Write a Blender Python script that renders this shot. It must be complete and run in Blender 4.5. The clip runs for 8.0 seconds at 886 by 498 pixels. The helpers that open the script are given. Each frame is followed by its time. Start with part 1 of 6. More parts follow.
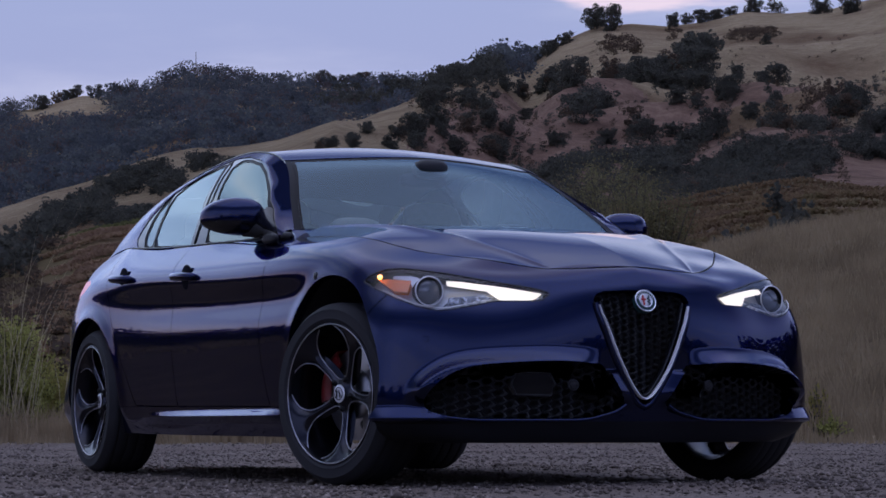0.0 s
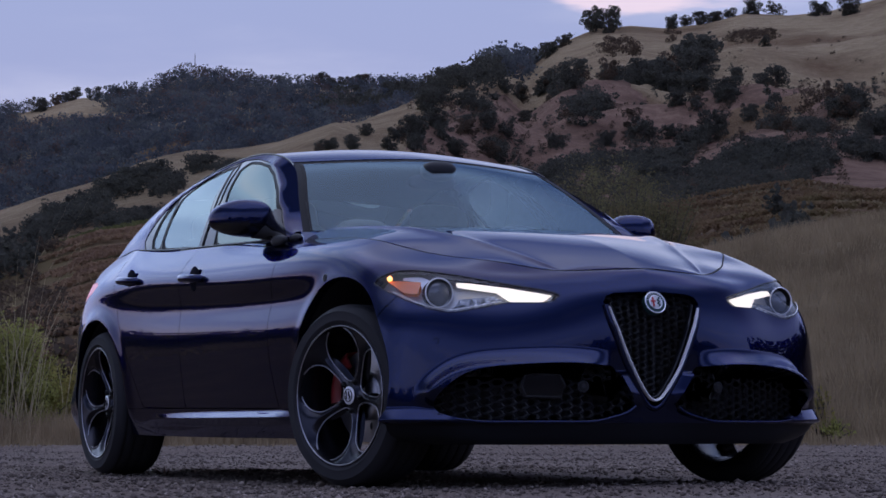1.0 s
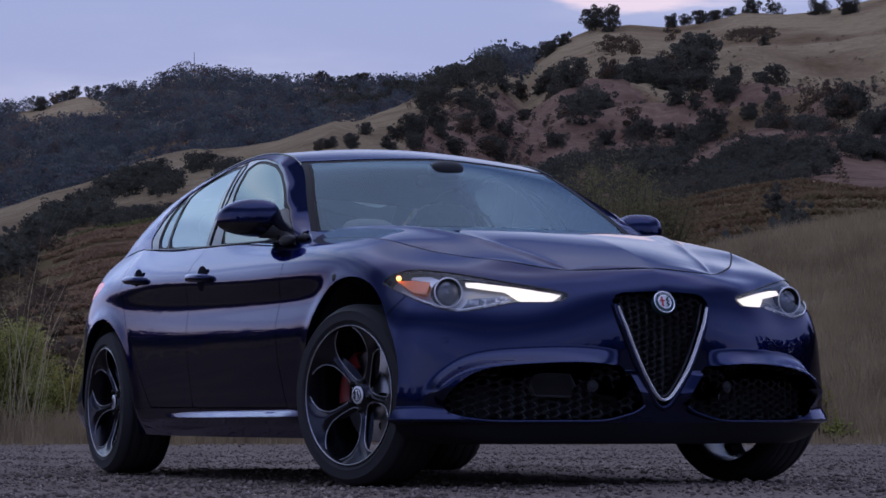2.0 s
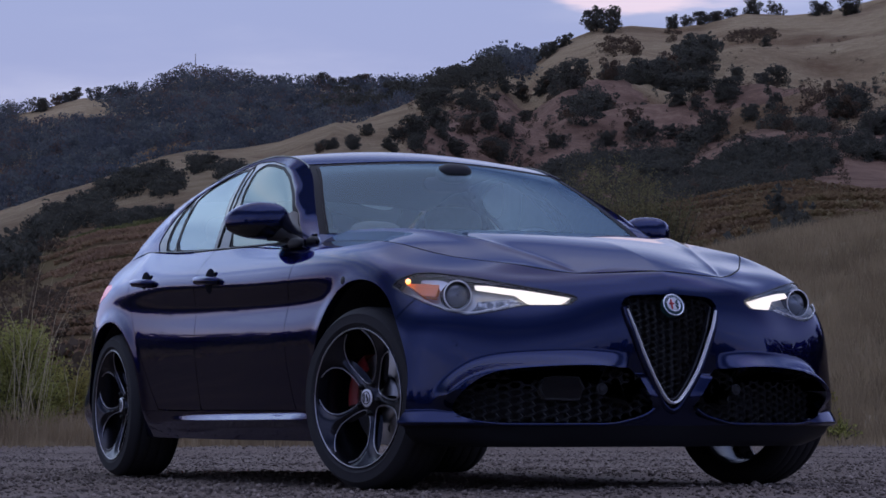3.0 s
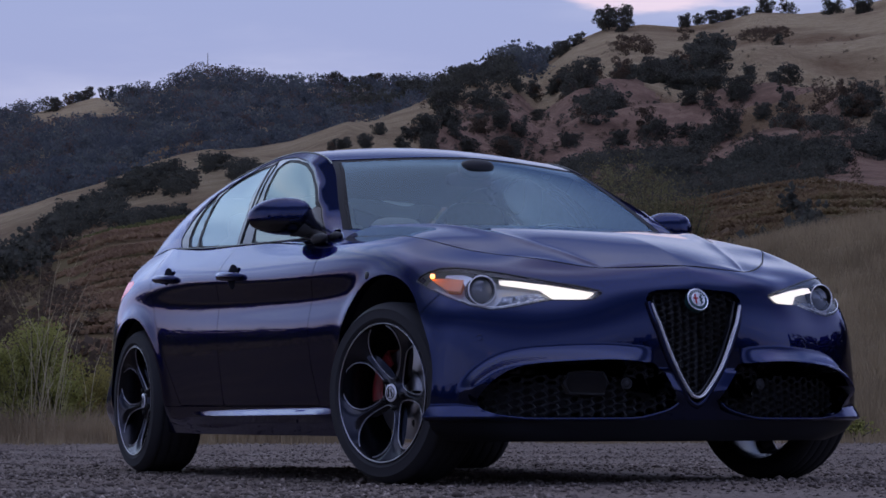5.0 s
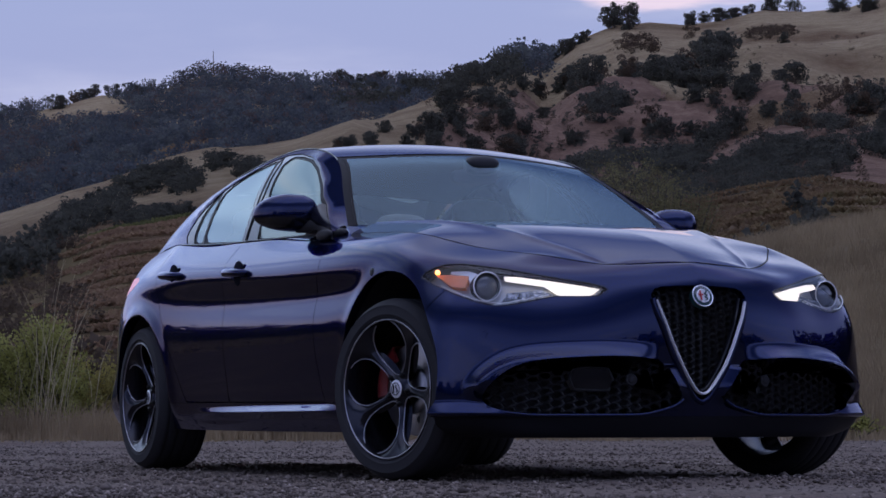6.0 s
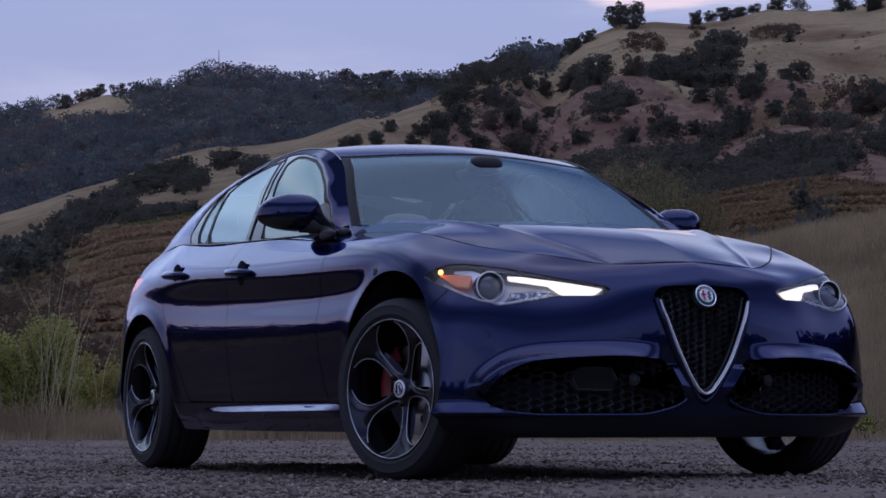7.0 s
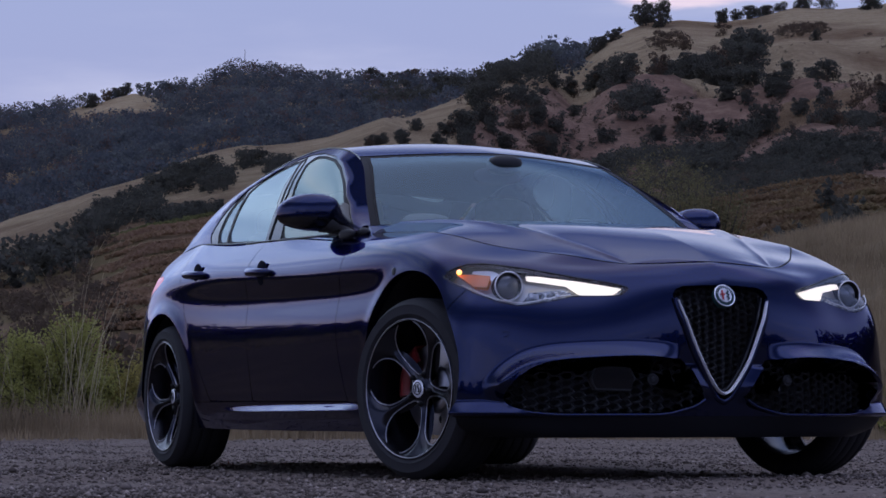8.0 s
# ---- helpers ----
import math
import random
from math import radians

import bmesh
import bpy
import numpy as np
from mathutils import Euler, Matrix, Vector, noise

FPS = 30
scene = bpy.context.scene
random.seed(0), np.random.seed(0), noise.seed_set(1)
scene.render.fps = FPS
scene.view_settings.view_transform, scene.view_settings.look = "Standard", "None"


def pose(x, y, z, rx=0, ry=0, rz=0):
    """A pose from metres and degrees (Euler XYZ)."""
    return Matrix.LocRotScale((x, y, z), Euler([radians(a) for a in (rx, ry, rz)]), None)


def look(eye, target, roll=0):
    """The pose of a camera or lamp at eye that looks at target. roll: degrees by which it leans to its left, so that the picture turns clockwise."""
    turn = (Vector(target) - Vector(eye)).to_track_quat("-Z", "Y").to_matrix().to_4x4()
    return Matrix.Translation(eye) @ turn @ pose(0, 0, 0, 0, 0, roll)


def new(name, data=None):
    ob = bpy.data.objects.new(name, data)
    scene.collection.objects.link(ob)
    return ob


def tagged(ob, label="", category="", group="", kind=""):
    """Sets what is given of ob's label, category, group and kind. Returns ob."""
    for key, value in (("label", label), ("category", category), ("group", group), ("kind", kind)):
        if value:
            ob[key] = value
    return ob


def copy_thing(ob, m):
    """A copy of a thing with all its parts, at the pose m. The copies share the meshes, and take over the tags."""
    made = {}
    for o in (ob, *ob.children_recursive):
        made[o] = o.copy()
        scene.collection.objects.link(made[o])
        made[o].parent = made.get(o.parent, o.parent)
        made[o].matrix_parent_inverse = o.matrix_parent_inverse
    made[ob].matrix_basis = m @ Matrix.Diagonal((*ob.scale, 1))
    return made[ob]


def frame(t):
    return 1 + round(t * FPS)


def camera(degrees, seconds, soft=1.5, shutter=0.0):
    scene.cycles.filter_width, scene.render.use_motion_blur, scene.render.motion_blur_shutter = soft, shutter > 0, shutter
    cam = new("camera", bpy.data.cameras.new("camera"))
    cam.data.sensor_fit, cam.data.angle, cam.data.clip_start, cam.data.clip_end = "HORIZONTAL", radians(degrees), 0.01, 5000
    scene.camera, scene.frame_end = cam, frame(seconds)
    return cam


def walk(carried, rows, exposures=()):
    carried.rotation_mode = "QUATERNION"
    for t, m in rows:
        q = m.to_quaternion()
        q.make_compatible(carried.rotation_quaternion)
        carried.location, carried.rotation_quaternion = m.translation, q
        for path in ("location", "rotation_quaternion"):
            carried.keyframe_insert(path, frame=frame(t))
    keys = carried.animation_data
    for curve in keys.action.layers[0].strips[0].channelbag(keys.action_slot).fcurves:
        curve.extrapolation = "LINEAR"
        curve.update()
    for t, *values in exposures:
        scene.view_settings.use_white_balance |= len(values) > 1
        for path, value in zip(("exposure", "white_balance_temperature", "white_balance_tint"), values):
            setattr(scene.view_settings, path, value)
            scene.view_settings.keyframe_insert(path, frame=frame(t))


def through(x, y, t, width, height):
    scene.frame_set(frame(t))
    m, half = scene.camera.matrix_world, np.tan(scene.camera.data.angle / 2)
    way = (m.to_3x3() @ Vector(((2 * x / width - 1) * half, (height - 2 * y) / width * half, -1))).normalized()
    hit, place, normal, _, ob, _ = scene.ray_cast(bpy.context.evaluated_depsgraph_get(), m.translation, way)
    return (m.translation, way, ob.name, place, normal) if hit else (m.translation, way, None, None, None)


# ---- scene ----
cam = camera(20.57, 8.0, soft=1.6)
walk(cam, [
    (0.0, look((8.217, -4.278, 0.2176), (-0.8130, -0.0425, 0.9362), -0.048)),
    (0.5, look((8.212, -4.297, 0.2177), (-0.8168, -0.0587, 0.9391), -0.064)),
    (1.0, look((8.202, -4.313, 0.2165), (-0.8257, -0.0743, 0.9434), -0.064)),
    (1.5, look((8.194, -4.329, 0.2166), (-0.8327, -0.0869, 0.9389), -0.064)),
    (3.0, look((8.182, -4.373, 0.2253), (-0.8469, -0.1358, 0.9523), -0.089)),
    (3.5, look((8.180, -4.386, 0.2250), (-0.8527, -0.1581, 0.9526), -0.104)),
    (4.0, look((8.176, -4.404, 0.2212), (-0.8627, -0.1885, 0.9458), -0.105)),
    (4.5, look((8.175, -4.416, 0.2155), (-0.8698, -0.2135, 0.9403), -0.122)),
    (6.0, look((8.182, -4.419, 0.2038), (-0.8784, -0.2472, 0.9184), -0.083)),
    (6.5, look((8.183, -4.421, 0.2048), (-0.8823, -0.2602, 0.9165), -0.082)),
    (7.0, look((8.185, -4.411, 0.2056), (-0.8845, -0.2599, 0.9174), -0.077)),
    (7.5, look((8.186, -4.402, 0.2072), (-0.8973, -0.2799, 0.9137), -0.060)),
    (8.0, look((8.195, -4.386, 0.2098), (-0.9188, -0.3317, 0.9163), -0.044)),
])

# ---- light ----
HEADING_ = radians(154.92)
world = bpy.data.worlds.new("dusk")
scene.world = world
world.use_nodes = True
wn, wl = world.node_tree.nodes, world.node_tree.links
wn.clear()


def ramp(nodes, stops, interp="LINEAR"):
    r = nodes.new("ShaderNodeValToRGB")
    r.color_ramp.interpolation = interp
    e = r.color_ramp.elements
    while len(e) < len(stops):
        e.new(0.5)
    for k, (pos, col) in enumerate(stops):
        e[k].position = pos
        e[k].color = (*col, 1) if len(col) == 3 else col
    return r


def build_world():
    tc = wn.new("ShaderNodeTexCoord")
    sep = wn.new("ShaderNodeSeparateXYZ")
    wl.new(tc.outputs["Generated"], sep.inputs[0])
    grad = ramp(wn, [(0.0, (0.60, 0.42, 0.42)), (0.055, (0.52, 0.41, 0.52)), (0.085, (0.375, 0.35, 0.54)), (0.13, (0.27, 0.30, 0.495)), (0.19, (0.255, 0.30, 0.50)), (0.27, (0.255, 0.30, 0.51)), (0.38, (0.07, 0.09, 0.185)), (0.51, (0.04, 0.058, 0.13)), (0.60, (0.085, 0.11, 0.21)), (0.71, (0.445, 0.49, 0.74)), (1.0, (0.545, 0.58, 0.82))])
    wl.new(sep.outputs["Z"], grad.inputs[0])
    # thin streaks of cloud, drawn out level and touched with pink
    mp = wn.new("ShaderNodeMapping")
    mp.inputs["Scale"].default_value = (1.0, 1.0, 5.5)
    wl.new(tc.outputs["Generated"], mp.inputs["Vector"])
    nz = wn.new("ShaderNodeTexNoise")
    nz.inputs["Scale"].default_value = 2.6
    nz.inputs["Detail"].default_value = 7
    nz.inputs["Roughness"].default_value = 0.55
    wl.new(mp.outputs[0], nz.inputs["Vector"])
    cl = ramp(wn, [(0.46, (0, 0, 0)), (0.72, (1, 1, 1))], "EASE")
    wl.new(nz.outputs[0], cl.inputs[0])
    mix = wn.new("ShaderNodeMixRGB")
    mix.inputs[2].default_value = (0.55, 0.55, 0.69, 1)
    fac = wn.new("ShaderNodeMath")
    fac.operation = "MULTIPLY"
    fac.inputs[1].default_value = 0.5
    # the streaks lie low; overhead the cover is even
    thin = ramp(wn, [(0.19, (1, 1, 1)), (0.30, (0.15, 0.15, 0.15))])
    wl.new(sep.outputs["Z"], thin.inputs[0])
    few = wn.new("ShaderNodeMath")
    few.operation = "MULTIPLY"
    wl.new(cl.outputs[0], few.inputs[0])
    wl.new(thin.outputs[0], few.inputs[1])
    wl.new(few.outputs[0], fac.inputs[0])
    wl.new(fac.outputs[0], mix.inputs[0])
    # unseen upper sky tuned for the car's reflections: lighter west, dark band in east
    west = ramp(wn, [(0.0, (0.60, 0.42, 0.42)), (0.055, (0.52, 0.41, 0.52)), (0.085, (0.375, 0.35, 0.54)), (0.13, (0.27, 0.30, 0.495)), (0.19, (0.255, 0.30, 0.50)), (0.27, (0.40, 0.45, 0.66)), (0.36, (0.26, 0.31, 0.51)), (0.50, (0.11, 0.155, 0.33)), (0.61, (0.28, 0.35, 0.60)), (0.71, (0.64, 0.74, 1.05)), (0.85, (0.42, 0.48, 0.73)), (1.0, (0.48, 0.54, 0.80))])
    wl.new(sep.outputs["Z"], west.inputs[0])
    side = wn.new("ShaderNodeVectorMath")
    side.operation = "DOT_PRODUCT"
    side.inputs[1].default_value = Vector((-0.80, 0.60, 0.0))
    wl.new(tc.outputs["Generated"], side.inputs[0])
    share = ramp(wn, [(0.50, (0, 0, 0)), (0.82, (1, 1, 1))], "EASE")
    wl.new(side.outputs["Value"], share.inputs[0])
    turned = wn.new("ShaderNodeMixRGB")
    wl.new(share.outputs[0], turned.inputs[0])
    wl.new(grad.outputs[0], turned.inputs[1])
    wl.new(west.outputs[0], turned.inputs[2])
    wl.new(turned.outputs[0], mix.inputs[1])
    # a bank of pink cloud over the right-hand hill
    east = HEADING_ - radians(5.3)
    lift = 0.185
    centre = Vector((math.cos(east), math.sin(east), lift)).normalized()
    terms = []
    for axis, size in ((Vector((math.sin(east), -math.cos(east), 0)), 0.044), (Vector((0, 0, 1)), 0.014)):
        d = wn.new("ShaderNodeVectorMath")
        d.operation = "DOT_PRODUCT"
        d.inputs[1].default_value = axis / size
        wl.new(tc.outputs["Generated"], d.inputs[0])
        off = wn.new("ShaderNodeMath")
        off.operation = "SUBTRACT"
        off.inputs[1].default_value = centre.dot(axis) / size
        wl.new(d.outputs["Value"], off.inputs[0])
        sq = wn.new("ShaderNodeMath")
        sq.operation = "MULTIPLY"
        wl.new(off.outputs[0], sq.inputs[0])
        wl.new(off.outputs[0], sq.inputs[1])
        terms.append(sq)
    far = wn.new("ShaderNodeMath")
    wl.new(terms[0].outputs[0], far.inputs[0])
    wl.new(terms[1].outputs[0], far.inputs[1])
    rough = wn.new("ShaderNodeMath")
    rough.operation = "MULTIPLY_ADD"
    rough.inputs[1].default_value = -5.0
    fine = wn.new("ShaderNodeTexNoise")
    fine.inputs["Scale"].default_value = 14
    fine.inputs["Detail"].default_value = 6
    wl.new(mp.outputs[0], fine.inputs["Vector"])
    wl.new(fine.outputs[0], rough.inputs[0])
    wl.new(far.outputs[0], rough.inputs[2])
    bank = ramp(wn, [(0.0, (1, 1, 1)), (0.9, (0, 0, 0))], "EASE")
    tilt = wn.new("ShaderNodeMath")
    tilt.operation = "ADD"
    tilt.inputs[1].default_value = 2.0
    wl.new(rough.outputs[0], tilt.inputs[0])
    wl.new(tilt.outputs[0], bank.inputs[0])
    pink = wn.new("ShaderNodeMixRGB")
    pink.inputs[2].default_value = (0.68, 0.55, 0.64, 1)
    soft = wn.new("ShaderNodeMath")
    soft.operation = "MULTIPLY"
    soft.inputs[1].default_value = 0.8
    wl.new(bank.outputs[0], soft.inputs[0])
    wl.new(soft.outputs[0], pink.inputs[0])
    wl.new(mix.outputs[0], pink.inputs[1])
    # the afterglow in the west, off to the left of the road
    dot = wn.new("ShaderNodeVectorMath")
    dot.operation = "DOT_PRODUCT"
    dot.inputs[1].default_value = Vector((-0.88, -0.16, 0.46)).normalized()
    wl.new(tc.outputs["Generated"], dot.inputs[0])
    glow = ramp(wn, [(0.885, (0, 0, 0)), (0.955, (0.31, 0.41, 0.55)), (1.0, (0.66, 0.86, 1.08))], "EASE")
    wl.new(dot.outputs["Value"], glow.inputs[0])
    plus = wn.new("ShaderNodeMixRGB")
    plus.blend_type = "ADD"
    plus.inputs[0].default_value = 1.0
    # the sky is rescaled by angle from the glow, tuned to bumper reflections
    dusk = ramp(wn, [(0.0, (0.85, 0.9, 1.1)), (0.2, (0.95, 1.0, 1.2)), (0.38, (1.2, 1.25, 1.45)), (0.6, (0.9, 0.96, 1.16)), (0.71, (1.25, 1.3, 1.45)), (0.80, (1.0, 1.02, 1.1)), (0.86, (1, 1, 1))])
    span = wn.new("ShaderNodeMapRange")
    span.inputs["From Min"].default_value = -1.0
    wl.new(dot.outputs["Value"], span.inputs["Value"])
    wl.new(span.outputs[0], dusk.inputs[0])
    dim = wn.new("ShaderNodeMixRGB")
    dim.blend_type = "MULTIPLY"
    dim.inputs[0].default_value = 1.0
    wl.new(pink.outputs[0], dim.inputs[1])
    wl.new(dusk.outputs[0], dim.inputs[2])
    wl.new(dim.outputs[0], plus.inputs[1])
    # streaks of cloud break the glow up
    streak = ramp(wn, [(0.36, (0.50, 0.55, 0.66)), (0.5, (0.95, 0.95, 1.0)), (0.66, (1.35, 1.15, 1.05))])
    wl.new(nz.outputs[0], streak.inputs[0])
    torn = wn.new("ShaderNodeMixRGB")
    torn.blend_type = "MULTIPLY"
    torn.inputs[0].default_value = 1.0
    wl.new(glow.outputs[0], torn.inputs[1])
    wl.new(streak.outputs[0], torn.inputs[2])
    wl.new(torn.outputs[0], plus.inputs[2])
    sky = wn.new("ShaderNodeTexSky")
    sky.sky_type = "NISHITA"
    sky.sun_disc = False
    sky.sun_elevation = radians(-4)
    sky.sun_rotation = radians(245)
    b1, b2 = wn.new("ShaderNodeBackground"), wn.new("ShaderNodeBackground")
    b1.inputs[1].default_value = 0.05
    b2.inputs[1].default_value = 1.38
    add = wn.new("ShaderNodeAddShader")
    out = wn.new("ShaderNodeOutputWorld")
    wl.new(sky.outputs[0], b1.inputs[0])
    wl.new(plus.outputs[0], b2.inputs[0])
    wl.new(b1.outputs[0], add.inputs[0])
    wl.new(b2.outputs[0], add.inputs[1])
    wl.new(add.outputs[0], out.inputs[0])


build_world()
sun = new("sun", bpy.data.lights.new("sun", "SUN"))
sun.data.energy, sun.data.angle, sun.data.color = 0.05, radians(180), (0.90, 0.88, 1.0)
sun.matrix_world = look((-2, -4, 90), (0, 0, 0))

# ---- materials ----


def mat(name, col, rough=0.5, metal=0.0, **kw):
    m = bpy.data.materials.new(name)
    m.use_nodes = True
    b = m.node_tree.nodes["Principled BSDF"]
    b.inputs["Base Color"].default_value = (*col, 1)
    b.inputs["Roughness"].default_value = rough
    b.inputs["Metallic"].default_value = metal
    for k, v in kw.items():
        b.inputs[k.replace("_", " ")].default_value = v
    return m


def leafy(name, scale, cols, through=0.4):
    """Thin leaves: matt on the face, with some light coming through."""
    m = bpy.data.materials.new(name)
    m.use_nodes = True
    n, l = m.node_tree.nodes, m.node_tree.links
    n.clear()
    tc, tx, df, tr, mx, out = (n.new("ShaderNode" + k) for k in ("TexCoord", "TexNoise", "BsdfDiffuse", "BsdfTranslucent", "MixShader", "OutputMaterial"))
    tx.inputs["Scale"].default_value = scale
    tx.inputs["Detail"].default_value = 6
    tx.inputs["Roughness"].default_value = 0.65
    r = ramp(n, cols)
    l.new(tc.outputs["Object"], tx.inputs["Vector"])
    l.new(tx.outputs[0], r.inputs[0])
    for s in (df, tr):
        l.new(r.outputs[0], s.inputs[0])
    mx.inputs[0].default_value = through
    l.new(df.outputs[0], mx.inputs[1])
    l.new(tr.outputs[0], mx.inputs[2])
    l.new(mx.outputs[0], out.inputs[0])
    return m


def noisy(m, scale, cols, detail=6, bump=0.0, dist=0.01, coord="Object", rough=None, second=None):
    """Two-scale colour variation and fine relief on a material."""
    n, l = m.node_tree.nodes, m.node_tree.links
    b = n["Principled BSDF"]
    tc = n.new("ShaderNodeTexCoord")
    t1 = n.new("ShaderNodeTexNoise")
    t1.inputs["Scale"].default_value = scale
    t1.inputs["Detail"].default_value = detail
    t1.inputs["Roughness"].default_value = rough or 0.6
    l.new(tc.outputs[coord], t1.inputs["Vector"])
    r = ramp(n, cols)
    l.new(t1.outputs[0], r.inputs[0])
    colour = r.outputs[0]
    if second:
        s2, cols2, amount = second
        t2 = n.new("ShaderNodeTexNoise")
        t2.inputs["Scale"].default_value = s2
        t2.inputs["Detail"].default_value = 3
        l.new(tc.outputs[coord], t2.inputs["Vector"])
        r2 = ramp(n, cols2)
        l.new(t2.outputs[0], r2.inputs[0])
        mx = n.new("ShaderNodeMixRGB")
        mx.blend_type = "MULTIPLY"
        mx.inputs[0].default_value = amount
        l.new(colour, mx.inputs[1])
        l.new(r2.outputs[0], mx.inputs[2])
        colour = mx.outputs[0]
    l.new(colour, b.inputs["Base Color"])
    if bump:
        bp = n.new("ShaderNodeBump")
        bp.inputs["Strength"].default_value = bump
        bp.inputs["Distance"].default_value = dist
        l.new(t1.outputs[0], bp.inputs["Height"])
        l.new(bp.outputs[0], b.inputs["Normal"])
    return m


PAINT = mat("deep_blue_paint", (0.0052, 0.0115, 0.052), 0.22, 0.97, Specular_IOR_Level=0.05, Specular_Tint=(0.10, 0.23, 0.55, 1), Coat_Weight=1.0, Coat_Roughness=0.012, Coat_IOR=1.38)
BLACK = mat("black_plastic", (0.028, 0.028, 0.029), 0.55, Specular_IOR_Level=0.25)
SATIN = mat("satin_black_trim", (0.012, 0.012, 0.014), 0.4, Specular_IOR_Level=0.06)
# near-black in place of body paint: the handle dish's shade as colour
RECESS_SHADE = mat("handle_recess_shade", (0.010, 0.011, 0.018), 0.9, Specular_IOR_Level=0.05)
PIANO = mat("piano_black_trim", (0.010, 0.011, 0.014), 0.06, Specular_IOR_Level=0.8)
GLOSS = mat("gloss_black_trim", (0.008, 0.008, 0.01), 0.12)
RUBBER = mat("tyre_rubber", (0.034, 0.034, 0.036), 0.75, Specular_IOR_Level=0.2)

CHROME = mat("satin_chrome", (0.95, 0.95, 0.97), 0.28, 1.0)
RIM = mat("dark_grey_alloy", (0.033, 0.034, 0.042), 0.22, 0.85)
BARK = mat("oak_bark", (0.07, 0.06, 0.05), 0.95)

# ---- mesh tools ----


def natural(knots, n):
    """A smooth curve (cubic spline) through knots, with n steps to each span; any trailing shape."""
    k = np.asarray(knots, float)
    m = len(k)
    flat = k.reshape(m, -1)
    A = np.zeros((m, m))
    A[0, 0] = A[-1, -1] = 1
    rhs = np.zeros_like(flat)
    for i in range(1, m - 1):
        A[i, i - 1:i + 2] = 1, 4, 1
        rhs[i] = 6 * (flat[i - 1] - 2 * flat[i] + flat[i + 1])
    M = np.linalg.solve(A, rhs)
    t = np.linspace(0, m - 1, (m - 1) * n + 1)
    i = np.minimum(t.astype(int), m - 2)
    a = (t - i)[:, None]
    b = 1 - a
    v = b * flat[i] + a * flat[i + 1] + ((b**3 - b) * M[i] + (a**3 - a) * M[i + 1]) / 6
    return v.reshape((len(t),) + k.shape[1:])


def sheet(P, out=None):
    """A grid of places (m, n, 3) as (places, normals, triangles); out: a direction to which its middle should face."""
    P = np.asarray(P, float)
    m, n = P.shape[:2]
    N = np.cross(np.gradient(P, axis=0), np.gradient(P, axis=1))
    N /= np.linalg.norm(N, axis=2, keepdims=True) + 1e-12
    i = np.arange(m * n).reshape(m, n)
    a, b, c, d = i[:-1, :-1].ravel(), i[1:, :-1].ravel(), i[1:, 1:].ravel(), i[:-1, 1:].ravel()
    F = np.concatenate([np.stack([a, b, c], 1), np.stack([a, c, d], 1)])
    V, N = P.reshape(-1, 3), N.reshape(-1, 3)
    if out is not None and (N.mean(0) @ np.asarray(out, float)) < 0:
        N, F = -N, F[:, ::-1]
    return V, N, F


def keep(S, phi):
    """The part of a sheet where phi(places) > 0, cut cleanly along phi = 0."""
    V, N, F = S
    p = phi(V)
    p = np.where(np.abs(p) < 1e-7, 1e-7, p)
    pos = p > 0
    cnt = pos[F].sum(1)
    faces = [F[cnt == 3]]
    V, N = list(V), list(N)
    made = {}

    def cut(i, j):
        key = (min(i, j), max(i, j))
        if key not in made:
            t = p[i] / (p[i] - p[j])
            made[key] = len(V)
            V.append(V[i] + t * (V[j] - V[i]))
            q = N[i] + t * (N[j] - N[i])
            N.append(q / (np.linalg.norm(q) + 1e-12))
        return made[key]

    extra = []
    for f in F[(cnt == 1) | (cnt == 2)]:
        f = [int(k) for k in f]
        if pos[f].sum() == 1:
            while not pos[f[0]]:
                f = f[1:] + f[:1]
            extra.append((f[0], cut(f[0], f[1]), cut(f[0], f[2])))
        else:
            while pos[f[0]]:
                f = f[1:] + f[:1]
            x, y = cut(f[0], f[1]), cut(f[0], f[2])
            extra += [(x, f[1], f[2]), (x, f[2], y)]
    if extra:
        faces.append(np.array(extra))
    F = np.concatenate(faces)
    V, N = np.array(V), np.array(N)
    used = np.unique(F)
    back = np.full(len(V), -1)
    back[used] = np.arange(len(used))
    return V[used], N[used], back[F]


def split(S, phi):
    return keep(S, phi), keep(S, lambda V: -phi(V))


def join(*Ss):
    V, N, F, k = [], [], [], 0
    for v, n, f in Ss:
        V.append(v), N.append(n), F.append(f + k)
        k += len(v)
    return np.concatenate(V), None if N[0] is None else np.concatenate(N), np.concatenate(F)


def moved(S, d):
    V, N, F = S
    return V + N * d, N, F


def flipped(S):
    return S[0], -S[1], S[2][:, ::-1]


def mirror(S):
    m = np.array([1, -1, 1.0])
    return S[0] * m, S[1] * m, S[2][:, ::-1]


def rim_of(S):
    """Directed boundary edges."""
    F = S[2]
    E = np.concatenate([F[:, [0, 1]], F[:, [1, 2]], F[:, [2, 0]]])
    seen = {(int(a), int(b)) for a, b in E}
    return np.array([(a, b) for a, b in seen if (b, a) not in seen])


